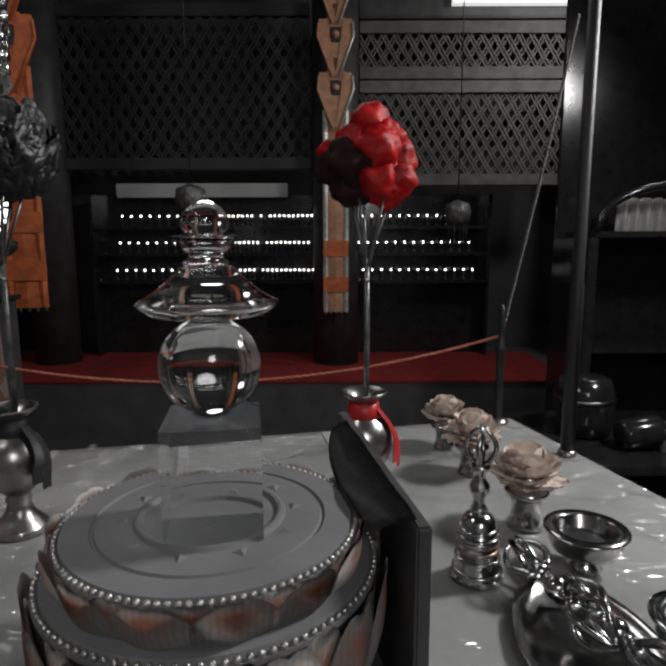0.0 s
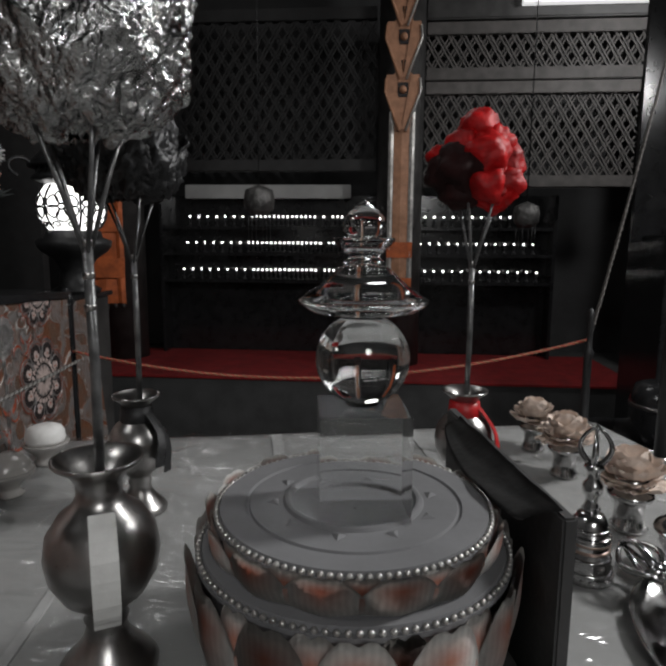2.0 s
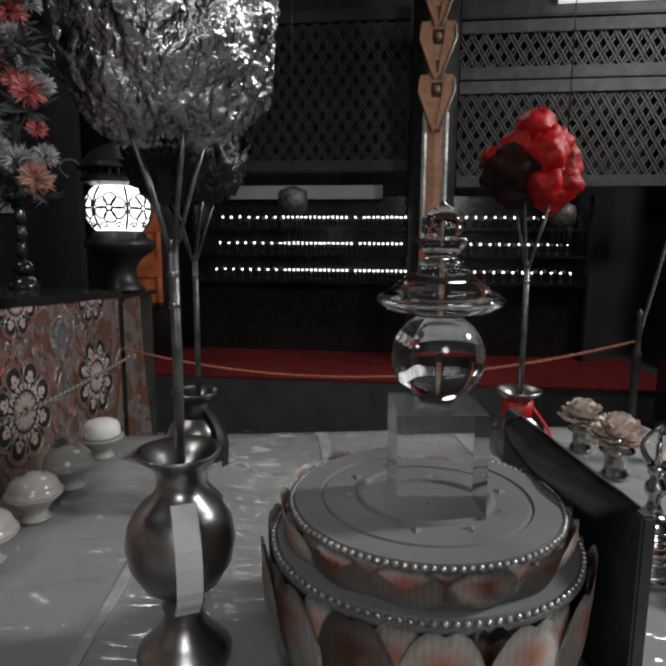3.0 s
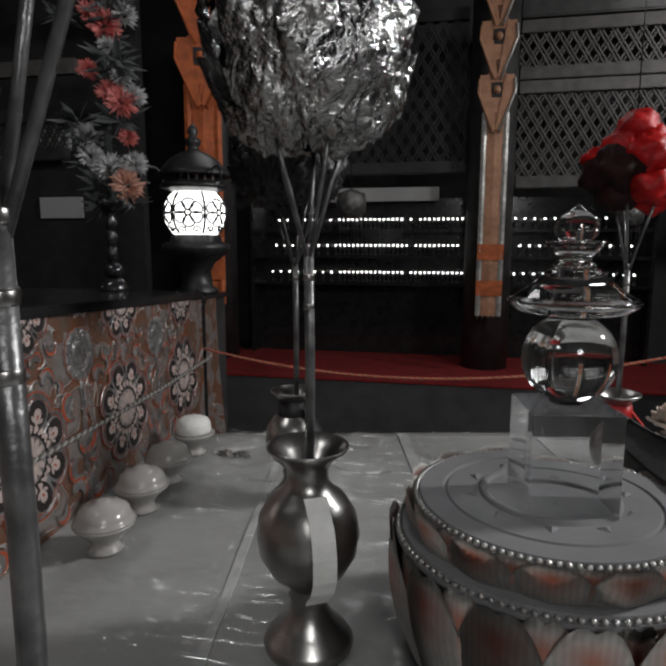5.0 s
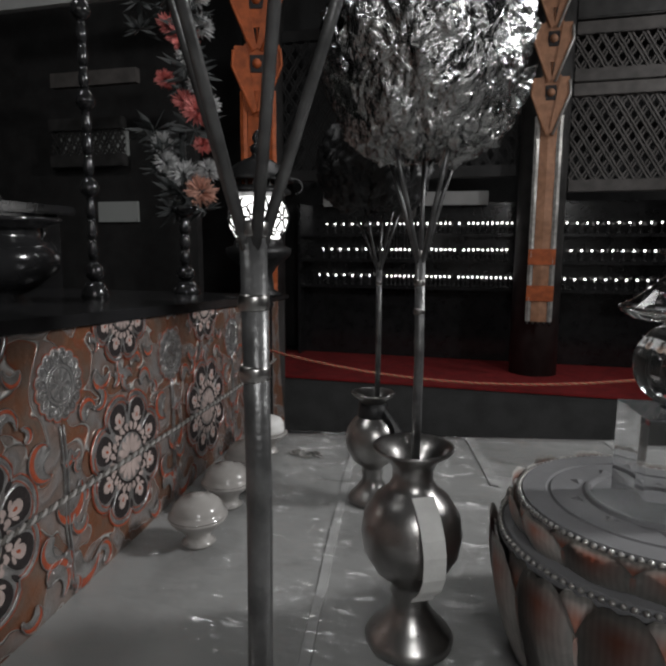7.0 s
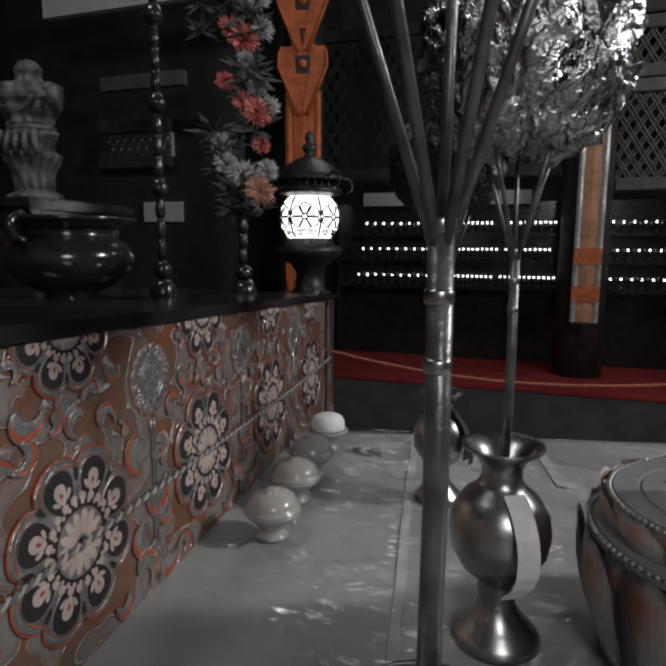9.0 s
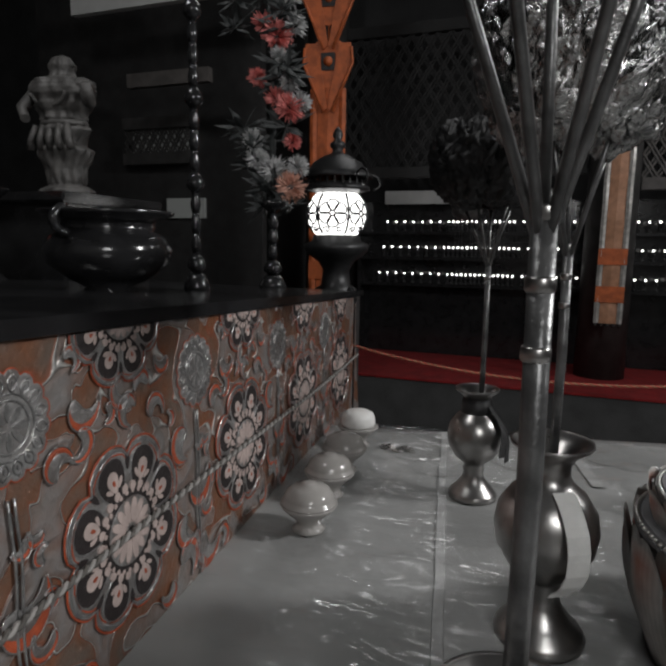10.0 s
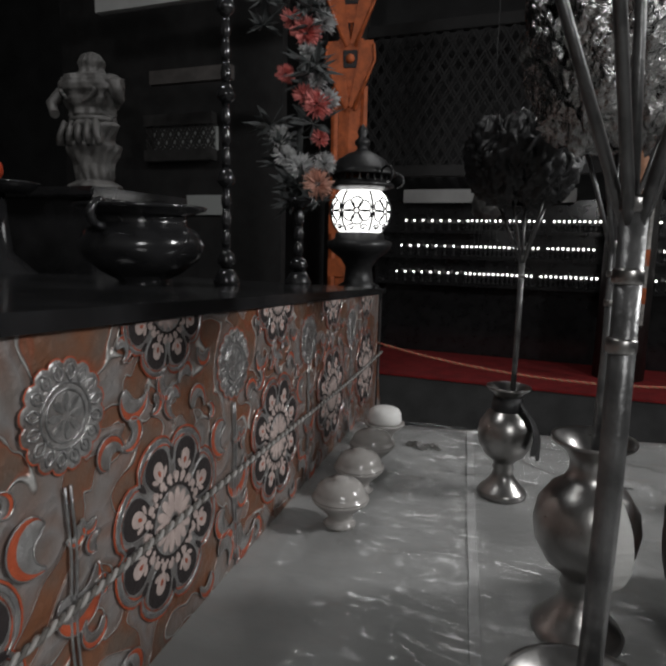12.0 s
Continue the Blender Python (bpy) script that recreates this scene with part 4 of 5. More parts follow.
for k in range(18):
    a = k * 2 * math.pi / 18
    ball(bm, (0.0325 * math.cos(a), 0.0325 * math.sin(a), 0.008), 0.0022, 8, 6)
part("bead_band", bm, M_CHROME, bell)
bm = BM()
lathe(bm, [(0.009, 0.092), (0.012, 0.096), (0.008, 0.102), (0.0075, 0.112), (0.012, 0.118), (0.013, 0.124), (0.012, 0.130), (0.0075, 0.136), (0.008, 0.146), (0.013, 0.152), (0.010, 0.157)], 24)
part("bell_handle", bm, M_CHROME, bell)
vajra_prongs(bell, (0, 0, 0.155), (0, 0, 1), 0.052)


def vajra(a, b, label):
    a, b = Vector(a), Vector(b)
    t = thing("vajra", (0, 0, 0), label, "ritual sceptre", "silver ritual sceptres")
    d = (b - a).normalized()
    mid = (a + b) / 2
    s = (b - a).length * 0.34
    for sg in (1, -1):
        vajra_prongs(t, mid + d * sg * (b - a).length * 0.15, d * sg, s)
    bm = BM()
    for k, r in ((-0.16, 0.010), (-0.08, 0.007), (0, 0.0125), (0.08, 0.007), (0.16, 0.010)):
        ball(bm, mid + d * (b - a).length * k, r, 14, 10)
    tube(bm, [mid - d * (b - a).length * 0.16, mid + d * (b - a).length * 0.16], 0.0055, 10)
    part("grip", bm, M_CHROME, t)


tray = thing("ritual_tray", (0.232, 0.49, TABLE_Z), "oval silver tray that holds the ritual sceptres", "tray")
bm = BM()
lathe(bm, [(0.001, 0.004), (0.075, 0.004), (0.082, 0.010), (0.088, 0.014), (0.0905, 0.014), (0.0905, 0.011), (0.080, 0.0), (0.001, 0.0)], 56, cap=False)
bmesh.ops.scale(bm, vec=(0.75, 1.35, 1), verts=bm.verts)
part("tray_dish", bm, M_CHROME, tray)
vajra((0.196, 0.64, 0.955), (0.240, 0.47, 0.945), "silver pronged sceptre on the tray")
vajra((0.232, 0.58, 0.945), (0.268, 0.41, 0.945), "silver pronged sceptre on the tray")


def flower_cup(x, y, s, label, seed):
    rnd = random.Random(seed)
    t = thing("flower_cup", (x, y, TABLE_Z), label, "flower cup", "silver cups with paper flowers")
    part("cup_body", lathe(BM(), [(r * s, z * s) for r, z in [(0.001, 0), (0.018, 0), (0.019, 0.003), (0.015, 0.008), (0.014, 0.020), (0.015, 0.030), (0.021, 0.034), (0.0225, 0.037), (0.021, 0.040), (0.015, 0.042), (0.014, 0.050), (0.017, 0.056), (0.001, 0.054)]], 32, cap=False), M_CHROME, t)
    for ring, (n, r, lean) in enumerate(((12, 0.030, 80), (11, 0.023, 62), (10, 0.015, 42), (7, 0.008, 18))):
        for i in range(n):
            bm = BM()
            vs = crumpled_petal(bm, rnd, 0.036 * s * (1 - 0.12 * ring), 0.016 * s, 0.006 * s, U=8, V=7)
            a = 360 * i / n + ring * 17
            bmesh.ops.transform(bm, matrix=pose(0, 0, 0.052 * s, 0, 0, a) @ pose(0.004 * s, 0, 0.004 * s * ring, 0, lean + rnd.uniform(-10, 10), 0), verts=vs)
            part("flower_petal", bm, M_PALE, t)


flower_cup(0.201, 1.055, 1.15, "pale paper flower in a small silver cup", 21)
flower_cup(0.222, 0.935, 1.25, "pale paper flower in a small silver cup", 22)
flower_cup(0.253, 0.755, 1.32, "large pale paper flower in a silver cup", 23)


def bowl(x, y, s, label):
    t = thing("incense_bowl", (x, y, TABLE_Z), label, "bowl", "footed incense bowls")
    prof = [(0.001, 0), (0.020, 0), (0.022, 0.004), (0.011, 0.010), (0.010, 0.018), (0.030, 0.022), (0.040, 0.028), (0.044, 0.036), (0.044, 0.046), (0.049, 0.050), (0.0515, 0.053), (0.0510, 0.0555), (0.038, 0.0560), (0.0365, 0.0545), (0.0355, 0.034), (0.030, 0.029), (0.001, 0.0285)]
    part("bowl_body", lathe(BM(), [(r * s, z * s) for r, z in prof], 48, cap=False), M_CHROME, t)
    # Near-black layer that darkens the inside of the bowl.
    part("dark_layer", lathe(BM(), [(0.001, 0.040 * s), (0.020 * s, 0.0395 * s), (0.0350 * s, 0.037 * s), (0.0350 * s, 0.031 * s)], 32, cap=False), M_BLACKRIB, t, "dark layer inside the bowl")


bowl(0.287, 0.648, 0.92, "low footed silver bowl with a dark inside")
bowl(0.322, 0.480, 0.92, "low footed silver bowl with a dark inside")

# ---- posts and ropes ----
post = thing("rail_post", (0.341, 1.205, TABLE_Z), "short black turned post at the corner of the table", "post")
part("post_shaft", lathe(BM(), [(0.014, 0), (0.015, 0.004), (0.009, 0.016), (0.0075, 0.09), (0.0085, 0.15), (0.011, 0.158), (0.0065, 0.166), (0.0055, 0.20), (0.008, 0.212), (0.0045, 0.225), (0.007, 0.24), (0.001, 0.25)], 20), M_IRON, post)
part("post_foot", lathe(BM(), [(0.022, 0), (0.0225, 0.004), (0.014, 0.010)], 24), M_SILVER, post)
pole = thing("black_pole", (0.412, 1.015, TABLE_Z), "tall thin black pole standing at the edge of the table", "pole")
part("pole_shaft", lathe(BM(), [(0.012, 0), (0.012, 0.30), (0.010, 0.31), (0.010, 1.6), (0.001, 1.6)], 18), M_BLACKRIB, pole)
part("pole_foot", lathe(BM(), [(0.016, 0), (0.016, 0.006), (0.0125, 0.010)], 20), M_SILVER, pole)
bm = BM()
twist_rope(bm, arc_pts((0.341, 1.205, 1.10), (-0.772, 1.21, 1.052), 0.072, 30), 0.0034, 2, 60, 5)
tagged(obj("barrier_rope", bm, [M_ROPE, M_PALEORANGE]), "thin red twisted rope strung along the far table edge", "rope")
bm = BM()
twist_rope(bm, arc_pts((0.341, 1.205, 1.10), (0.50, 1.30, 1.75), 0.012, 14), 0.0036, 2, 40, 5)
tagged(obj("rope", bm, M_GREYROPE), "grey cord that runs up from the rail post", "cord")
lp = thing("rail_post", (-0.775, 1.215, 0.0), "thin black post at the corner of the brocade altar", "post")
part("post_shaft", lathe(BM(), [(0.016, 0), (0.013, 0.02), (0.013, 1.15), (0.017, 1.16), (0.006, 1.19)], 18), M_BLACK, lp)

# ---- lamp shelves ----
rnd = random.Random(8)


def make_lamp():
    t = thing("votive_lamp", (0, 0, 0), "tiny glowing votive lamp on a dark shelf", "votive lamp", "rows of votive lamps")
    part("lamp_glass", ball(BM(), (0, 0, 0.004), 0.0060, 10, 8, 1.15), M_BULB, t, "glowing white glass")
    part("lamp_stem", lathe(BM(), [(0.012, -0.062), (0.013, -0.056), (0.005, -0.05), (0.0045, -0.03), (0.010, -0.022), (0.009, -0.0125)], 10), M_IRON, t)
    return t


first = make_lamp()
first.matrix_basis = pose(-1.47, 4.03, 1.09)
for z, xl in ((1.452, -1.415), (1.275, -1.44), (1.09, -1.47)):
    x = xl
    while x < 1.0:
        if not (-0.16 < x < 0.15) and x < {1.452: 0.80, 1.275: 0.93, 1.09: 0.98}[z]:
            if not (z == 1.09 and abs(x + 1.47) < 1e-6):
                copy_thing(first, pose(x, 4.03 + rnd.uniform(-0.004, 0.004), z, 0, 0, rnd.uniform(0, 90)))
            if -1.02 < x < -0.55 or -0.48 < x < -0.16:
                copy_thing(first, pose(x + 0.031, 4.03 + rnd.uniform(-0.004, 0.004), z + 0.001, 0, 0, rnd.uniform(0, 90)))
        x += 0.062
shelf = thing("lamp_rack", (0, 0, 0), "black wooden rack with three shelves of votive lamps", "rack")
for z in (1.452, 1.275, 1.09):
    part("shelf", box(BM(), -1.6, 1.05, 3.99, 4.12, z - 0.085, z - 0.063), M_BLACK, shelf)
part("rack_back", box(BM(), -1.6, 1.05, 4.12, 4.16, DAIS_Z, 1.6), M_BLACK, shelf)
for x in (-1.6, 1.05):
    part("rack_side", box(BM(), x - 0.02, x, 3.98, 4.16, DAIS_Z, 1.6), M_BLACK, shelf)
bd = thing("pale_board", (0, 0, 0), "pale painted board above the lamp rack", "board")
part("board", box(BM(), -1.43, -0.3, 3.98, 4.0, 1.575, 1.665, None, 0.004), M_WHITEBOARD, bd)


# ---- pillars, beams and lattices ----
def struct(name, bm, material, label, category):
    return tagged(obj(name, bm, material), label, category, "", "structure")


struct("pillar", lathe(BM(), [(0.145, DAIS_Z), (0.14, 1.5), (0.14, 3.6)], 32, (0.015, 3.78, 0)), M_DARKWOOD, "round dark wooden pillar behind the banner", "pillar")
struct("pillar", lathe(BM(), [(0.14, DAIS_Z), (0.14, 3.6)], 32, (-1.80, 3.8, 0)), M_DARKWOOD, "round dark wooden pillar", "pillar")
struct("pillar", lathe(BM(), [(0.13, 0), (0.13, 3.6)], 32, (1.62, 3.7, 0)), M_BLACKWOOD, "round dark wooden pillar", "pillar")


def lattice(name, x0, x1, y, z0, z1, step, material, label):
    t = thing(name, (0, 0, 0), label, "lattice panel", "lattice panels", "structure")
    rail = 0.07
    for z in (z0 - rail, z1):
        part("rail", box(BM(), x0, x1, y - 0.03, y + 0.03, z, z + rail, None, 0.004), material, t)
    h = z1 - z0
    lean = 0.62
    for sg, dy in ((1, 0.002), (-1, -0.002)):
        x = x0 - h * lean
        while x < x1 + h * lean:
            for off in (-0.011, 0.011):
                a, b = (x + off, z0), (x + off + sg * h * lean, z1)
                lo, hi = 0.0, 1.0
                dx = b[0] - a[0]
                for bound, s in ((x0, 1), (x1, -1)):
                    q = (bound - a[0]) / dx
                    if dx * s > 0:
                        lo = max(lo, q)
                    else:
                        hi = min(hi, q)
                if hi - lo > 0.03:
                    bm = BM()
                    w = 0.0055
                    ps = [(a[0] + dx * q, a[1] + h * q) for q in (lo, hi)]
                    vs = [bm.verts.new((px + sx * w, y + dy + sy * 0.005, pz)) for px, pz in ps for sx, sy in ((-1, -1), (1, -1), (1, 1), (-1, 1))]
                    for q in ((0, 1, 5, 4), (1, 2, 6, 5), (2, 3, 7, 6), (3, 0, 4, 7), (3, 2, 1, 0), (4, 5, 6, 7)):
                        bm.faces.new([vs[i] for i in q])
                    part("slat", bm, material, t)
            x += step
    return t


lattice("lattice_panel", 0.16, 1.42, 3.80, 1.70, 2.18, 0.075, M_GREYWOOD, "dark diagonal wooden lattice panel under a beam")
lattice("lattice_panel", 0.16, 1.75, 3.80, 2.33, 2.52, 0.075, M_GREYWOOD, "dark diagonal wooden lattice panel above a beam")
lattice("lattice_panel", -1.66, -0.14, 3.80, 1.80, 2.62, 0.085, M_BLACKWOOD, "black diagonal wooden lattice panel")
struct("beam", box(BM(), 0.15, 1.75, 3.74, 3.9, 2.595, 2.72, None, 0.008), M_DARKWOOD, "heavy dark beam above the lattice", "beam")
tagged(obj("light_strip", box(BM(), 0.70, 1.66, 3.68, 3.735, 2.655, 2.76), glow("strip_light", (1, 1, 1), 0.7)), "white ceiling light strip above the beam", "light strip")


# ---- hanging banners ----
def banner(x, y, ztop, zbot, w, front, edge_m, head, label, turn=0.0):
    t = thing("hanging_banner", (x, y, 0), label, "banner", "temple hanging banners", turn=turn)
    n = 30
    for name, u0, u1, m, dy in (("strip", -0.30, 0.30, front, 0.0), ("border", -0.5, -0.31, edge_m, -0.004), ("border", 0.31, 0.5, edge_m, -0.004)):
        bm = BM()
        prev = None
        for i in range(n + 1):
            z = zbot + (2.02 - zbot) * i / n
            k = 0.004 * math.sin(i * 0.9 + u0 * 9)
            cur = [bm.verts.new((w * u, dy + k + d, z)) for u, d in ((u0, 0.0), ((u0 + u1) / 2, -0.007), (u1, 0.0), (u1, 0.003), (u0, 0.003))]
            if prev:
                for q in range(5):
                    bm.faces.new((prev[q], prev[(q + 1) % 5], cur[(q + 1) % 5], cur[q])).smooth = False
            else:
                bm.faces.new(cur[::-1])
            prev = cur
        bm.faces.new(prev)
        part(name, bm, m, t)
    for zz in (zbot + 0.12, zbot + 0.33):
        part("cross_band", box(BM(), -0.5 * w, 0.5 * w, -0.014, -0.0105, zz, zz + 0.09), M_ORANGE, t)
    for i in range(5):
        part("bobble", ball(BM(), (w * (-0.42 + 0.21 * i), 0, zbot - 0.012), 0.010, 8, 6, 1.3), M_DARKTHREAD, t)
    part("hanging_loop", tube(BM(), [(0, 0, 1.9), (0, 0, 3.6)], 0.006, 6), front, t)
    z = 1.93
    while z < ztop:
        bm = BM()
        for sg in (-1, 1):
            ln = [(-0.30 * sg, 0.29), (-0.62 * sg, 0.29), (-0.70 * sg, 0.20), (-0.18 * sg, -0.02), (0.0, 0.0)]
            pts = [(w * p * 1.0, z + q) for p, q in ln]
            f0 = [bm.verts.new((px, -0.018, pz)) for px, pz in pts]
            f1 = [bm.verts.new((px, -0.008, pz)) for px, pz in pts]
            bm.faces.new(f0)
            bm.faces.new(f1[::-1])
            for i in range(len(pts)):
                bm.faces.new((f0[i], f1[i], f1[(i + 1) % 5], f0[(i + 1) % 5]))
        part("folded_head", bm, head, t)
        for sg in (-1, 1):
            part("flap_edge", tube(BM(), [(sg * 0.64 * w, -0.021, z + 0.27), (sg * 0.68 * w, -0.021, z + 0.20), (sg * 0.12 * w, -0.021, z - 0.015)], 0.007, 6), edge_m if sg > 0 else head, t)
        panel = part("head_panel", box(BM(), -0.34 * w, 0.34 * w, -0.012, -0.004, z + 0.09, z + 0.30), front, t)
        part("head_crest", box(BM(), -0.20 * w, 0.20 * w, -0.016, -0.012, z + 0.17, z + 0.25, None, 0.002), M_DARKTHREAD, panel)
        part("crest_knot", ball(BM(), (0, -0.018, z + 0.21), 0.022, 12, 8, 1.0), head, panel)
        z += 0.28
    return t


banner(0.014, 3.50, 3.0, 0.87, 0.148, M_PALEORANGE, M_SILK, M_PALEORANGE, "long faded orange and silver silk temple banner before a pillar")
banner(-1.36, 2.62, 3.0, 1.0, 0.172, M_ORANGE, M_ORANGE, M_ORANGE, "long orange silk temple banner beside the altar", 10)


# ---- hanging lanterns before the lamps ----
def hanging_ornament(x, y, z, r, label):
    t = thing("hanging_lantern", (x, y, z), label, "hanging lantern", "small hanging lanterns")
    part("lantern_body", lathe(BM(), [(0.002, r * 1.1), (r * 0.3, r * 1.0), (r * 0.9, r * 0.75), (r, r * 0.2), (r * 0.95, -r * 0.4), (r * 0.6, -r * 0.8), (0.002, -r * 0.85)], 10, cap=False), M_STONE, t)
    part("hook", tube(BM(), [(0, 0, r), (0, 0, 3.6 - z)], 0.003, 6), M_IRON, t)
    for i in range(6):
        a = i * math.pi / 3
        part("fringe", tube(BM(), [(r * 0.7 * math.cos(a), r * 0.7 * math.sin(a), -r * 0.5), (r * 0.7 * math.cos(a), r * 0.7 * math.sin(a), -r * 2.4)], 0.0025, 5), M_IRON, t)


hanging_ornament(-0.757, 3.2, 1.50, 0.085, "grey metal hanging lantern with fringe rods")
hanging_ornament(0.62, 3.0, 1.42, 0.065, "grey metal hanging lantern with fringe rods")

# ---- globe lantern on the altar ----
GX, GY, GZ = -0.934, 1.56, 1.380
GL = thing("globe_lantern", (GX, GY, 0), "black iron lantern with a glowing globe in scrollwork", "lantern")
R = 0.089
globe = part("globe", ball(BM(), (0, 0, GZ), R, 32, 20, 0.92), M_GLOBE, GL, "glowing white glass globe")
bm = BM()
lathe(bm, [(0.058, GZ + 0.060), (0.088, GZ + 0.068), (0.098, GZ + 0.072), (0.096, GZ + 0.080), (0.080, GZ + 0.092)], 32)
for i in range(24):
    a = i * math.pi / 12
    box(bm, -0.004, 0.004, -0.003, 0.003, GZ + 0.078, GZ + 0.108, pose(0.083 * math.cos(a), 0.083 * math.sin(a), 0, 0, 0, math.degrees(a)))
part("crown", bm, M_IRON, GL)
part("cap", lathe(BM(), [(0.104, GZ + 0.104), (0.106, GZ + 0.110), (0.090, GZ + 0.125), (0.070, GZ + 0.150), (0.040, GZ + 0.168), (0.020, GZ + 0.175), (0.014, GZ + 0.185), (0.022, GZ + 0.195), (0.022, GZ + 0.205), (0.010, GZ + 0.215), (0.016, GZ + 0.228), (0.012, GZ + 0.240), (0.002, GZ + 0.252)], 32), M_IRON, GL)
part("pedestal_base", lathe(BM(), [(0.060, 1.150), (0.064, 1.158), (0.045, 1.170), (0.040, 1.215), (0.055, 1.240), (0.085, 1.262), (0.096, 1.275), (0.098, 1.292), (0.075, 1.300), (0.070, 1.318), (0.058, 1.320)], 32), M_IRON, GL)
for i in range(6):
    a0 = i * math.pi / 3 + 0.2
    pts = [(1.012 * R * math.cos(e) * math.cos(a0), 1.012 * R * math.cos(e) * math.sin(a0), GZ + 0.92 * 1.012 * R * math.sin(e)) for e in [-0.75 + 0.1 * k for k in range(16)]]
    part("rib", tube(BM(), pts, 0.0036, 6), M_IRON, globe)


def on_globe(a, e, k=1.01):
    return (k * R * math.cos(e) * math.cos(a), k * R * math.cos(e) * math.sin(a), GZ + 0.92 * k * R * math.sin(e))


for i in range(6):
    ac = i * math.pi / 3 + 0.2 + math.pi / 6
    part("scroll_ring", tube(BM(), [on_globe(ac + 0.09 * math.cos(q), 0.09 * math.sin(q)) for q in [k * 0.524 for k in range(13)]], 0.0027, 5), M_IRON, globe)
    for p in range(6):
        b = p * math.pi / 3 + 0.52
        pts = []
        for k in range(15):
            q = 2 * math.pi * k / 14
            rr, ww = 0.29 + 0.20 * math.cos(q), 0.17 * math.sin(q) * (1.1 + 0.35 * math.cos(q))
            pts.append(on_globe(ac + rr * math.cos(b) - ww * math.sin(b), rr * math.sin(b) + ww * math.cos(b)))
        part("scroll_petal", tube(BM(), pts, 0.0027, 5), M_IRON, globe)
    for sg in (-1, 1):
        part("scroll_curl", tube(BM(), [on_globe(ac + sg * (0.25 + 0.17 * (1 - k / 14) * math.cos(k * 0.6)), -0.60 + 0.14 * (1 - k / 14) * math.sin(k * 0.6)) for k in range(14)], 0.0027, 5), M_IRON, globe)
for i in range(4):
    a = i * math.pi / 2 + 0.9
    pts = [((0.10 + 0.028 * (1 - math.cos(q))) * math.cos(a), (0.10 + 0.028 * (1 - math.cos(q))) * math.sin(a), GZ + 0.10 + 0.022 * math.sin(q)) for q in [k * 0.45 for k in range(11)]]
    part("scroll_hook", tube(BM(), pts, 0.004, 6), M_IRON, GL)


# ---- things on the altar ----
def candlestick(x, y, z0, h, s, label):
    t = thing("candle_stand", (x, y, z0), label, "candle stand", "black turned candle stands")
    part("stand_base", lathe(BM(), [(r * s, zz) for r, zz in [(0.050, 0), (0.052, 0.010), (0.040, 0.022), (0.030, 0.032)]], 28), M_BLACK, t)
    z, k = 0.032, 0
    while z < h:
        r = (0.019 if k % 4 else 0.034) * s
        part("turned_bead", lathe(BM(), [(0.014 * s, z), (r, z + 0.010), (r * 1.05, z + 0.018), (r * 0.8, z + 0.028), (0.014 * s, z + 0.0355)], 24), M_BLACK, t)
        z += 0.036
        k += 1
    part("drip_dish", lathe(BM(), [(0.010 * s, z), (0.050 * s, z + 0.02), (0.052 * s, z + 0.026), (0.001, z + 0.022)], 28), M_BLACK, t)


candlestick(-0.935, 0.80, alt_top(0.80) + 0.012, 0.62, 0.46, "tall black lacquered candle stand turned in beads")
candlestick(-0.945, 1.14, alt_top(1.14) + 0.012, 0.17, 0.62, "short black lacquered flower stand")
urn = thing("incense_urn", (-0.985, 0.63, alt_top(0.6) - 0.002), "wide glossy black bronze incense urn on the altar", "urn")
urn.scale = (0.82, 0.82, 0.82)
part("urn_body", lathe(BM(), [(0.05, 0), (0.055, 0.012), (0.045, 0.025), (0.075, 0.040), (0.112, 0.070), (0.118, 0.095), (0.105, 0.120), (0.085, 0.130), (0.085, 0.150), (0.120, 0.160), (0.124, 0.166), (0.118, 0.168), (0.08, 0.150), (0.001, 0.145)], 48), M_BLACK, urn)
for sg in (-1, 1):
    pts = [(0.0, sg * (0.105 + 0.030 * math.sin(q)), 0.125 + 0.022 * (1 - math.cos(q))) for q in [k * 0.26 for k in range(13)]]
    part("urn_handle", tube(BM(), pts, 0.008, 8), M_BLACK, urn)


def flower_head(parent, c, r, material, seed, n=84, flat=0.75):
    rnd = random.Random(seed)
    bm = BM()
    for i in range(n):
        e = math.asin(rnd.uniform(-0.15, 1.0))
        a = i * 2.39996
        d = Vector((math.cos(e) * math.cos(a), math.cos(e) * math.sin(a), math.sin(e) * flat)).normalized()
        u = d.orthogonal().normalized()
        L = r * rnd.uniform(0.8, 1.05)
        w = r * 0.095
        s = d.cross(u)
        p = [d * 0.15 * r, d * 0.6 * L + u * w, d * L + s * w * 0.6, d * 0.6 * L - u * w, d * 0.6 * L + s * w * 0.8]
        vs = [bm.verts.new(q) for q in p]
        for q in ((0, 1, 4), (1, 2, 4), (2, 3, 4), (3, 0, 4)):
            bm.faces.new([vs[k] for k in q])
    o = part("blossom", bm, material, parent)
    tilt = Vector((0.75, -0.85, 0.45)).to_track_quat("Z", "Y").to_matrix().to_4x4()
    o.matrix_basis = Matrix.Translation(c) @ tilt
    return o


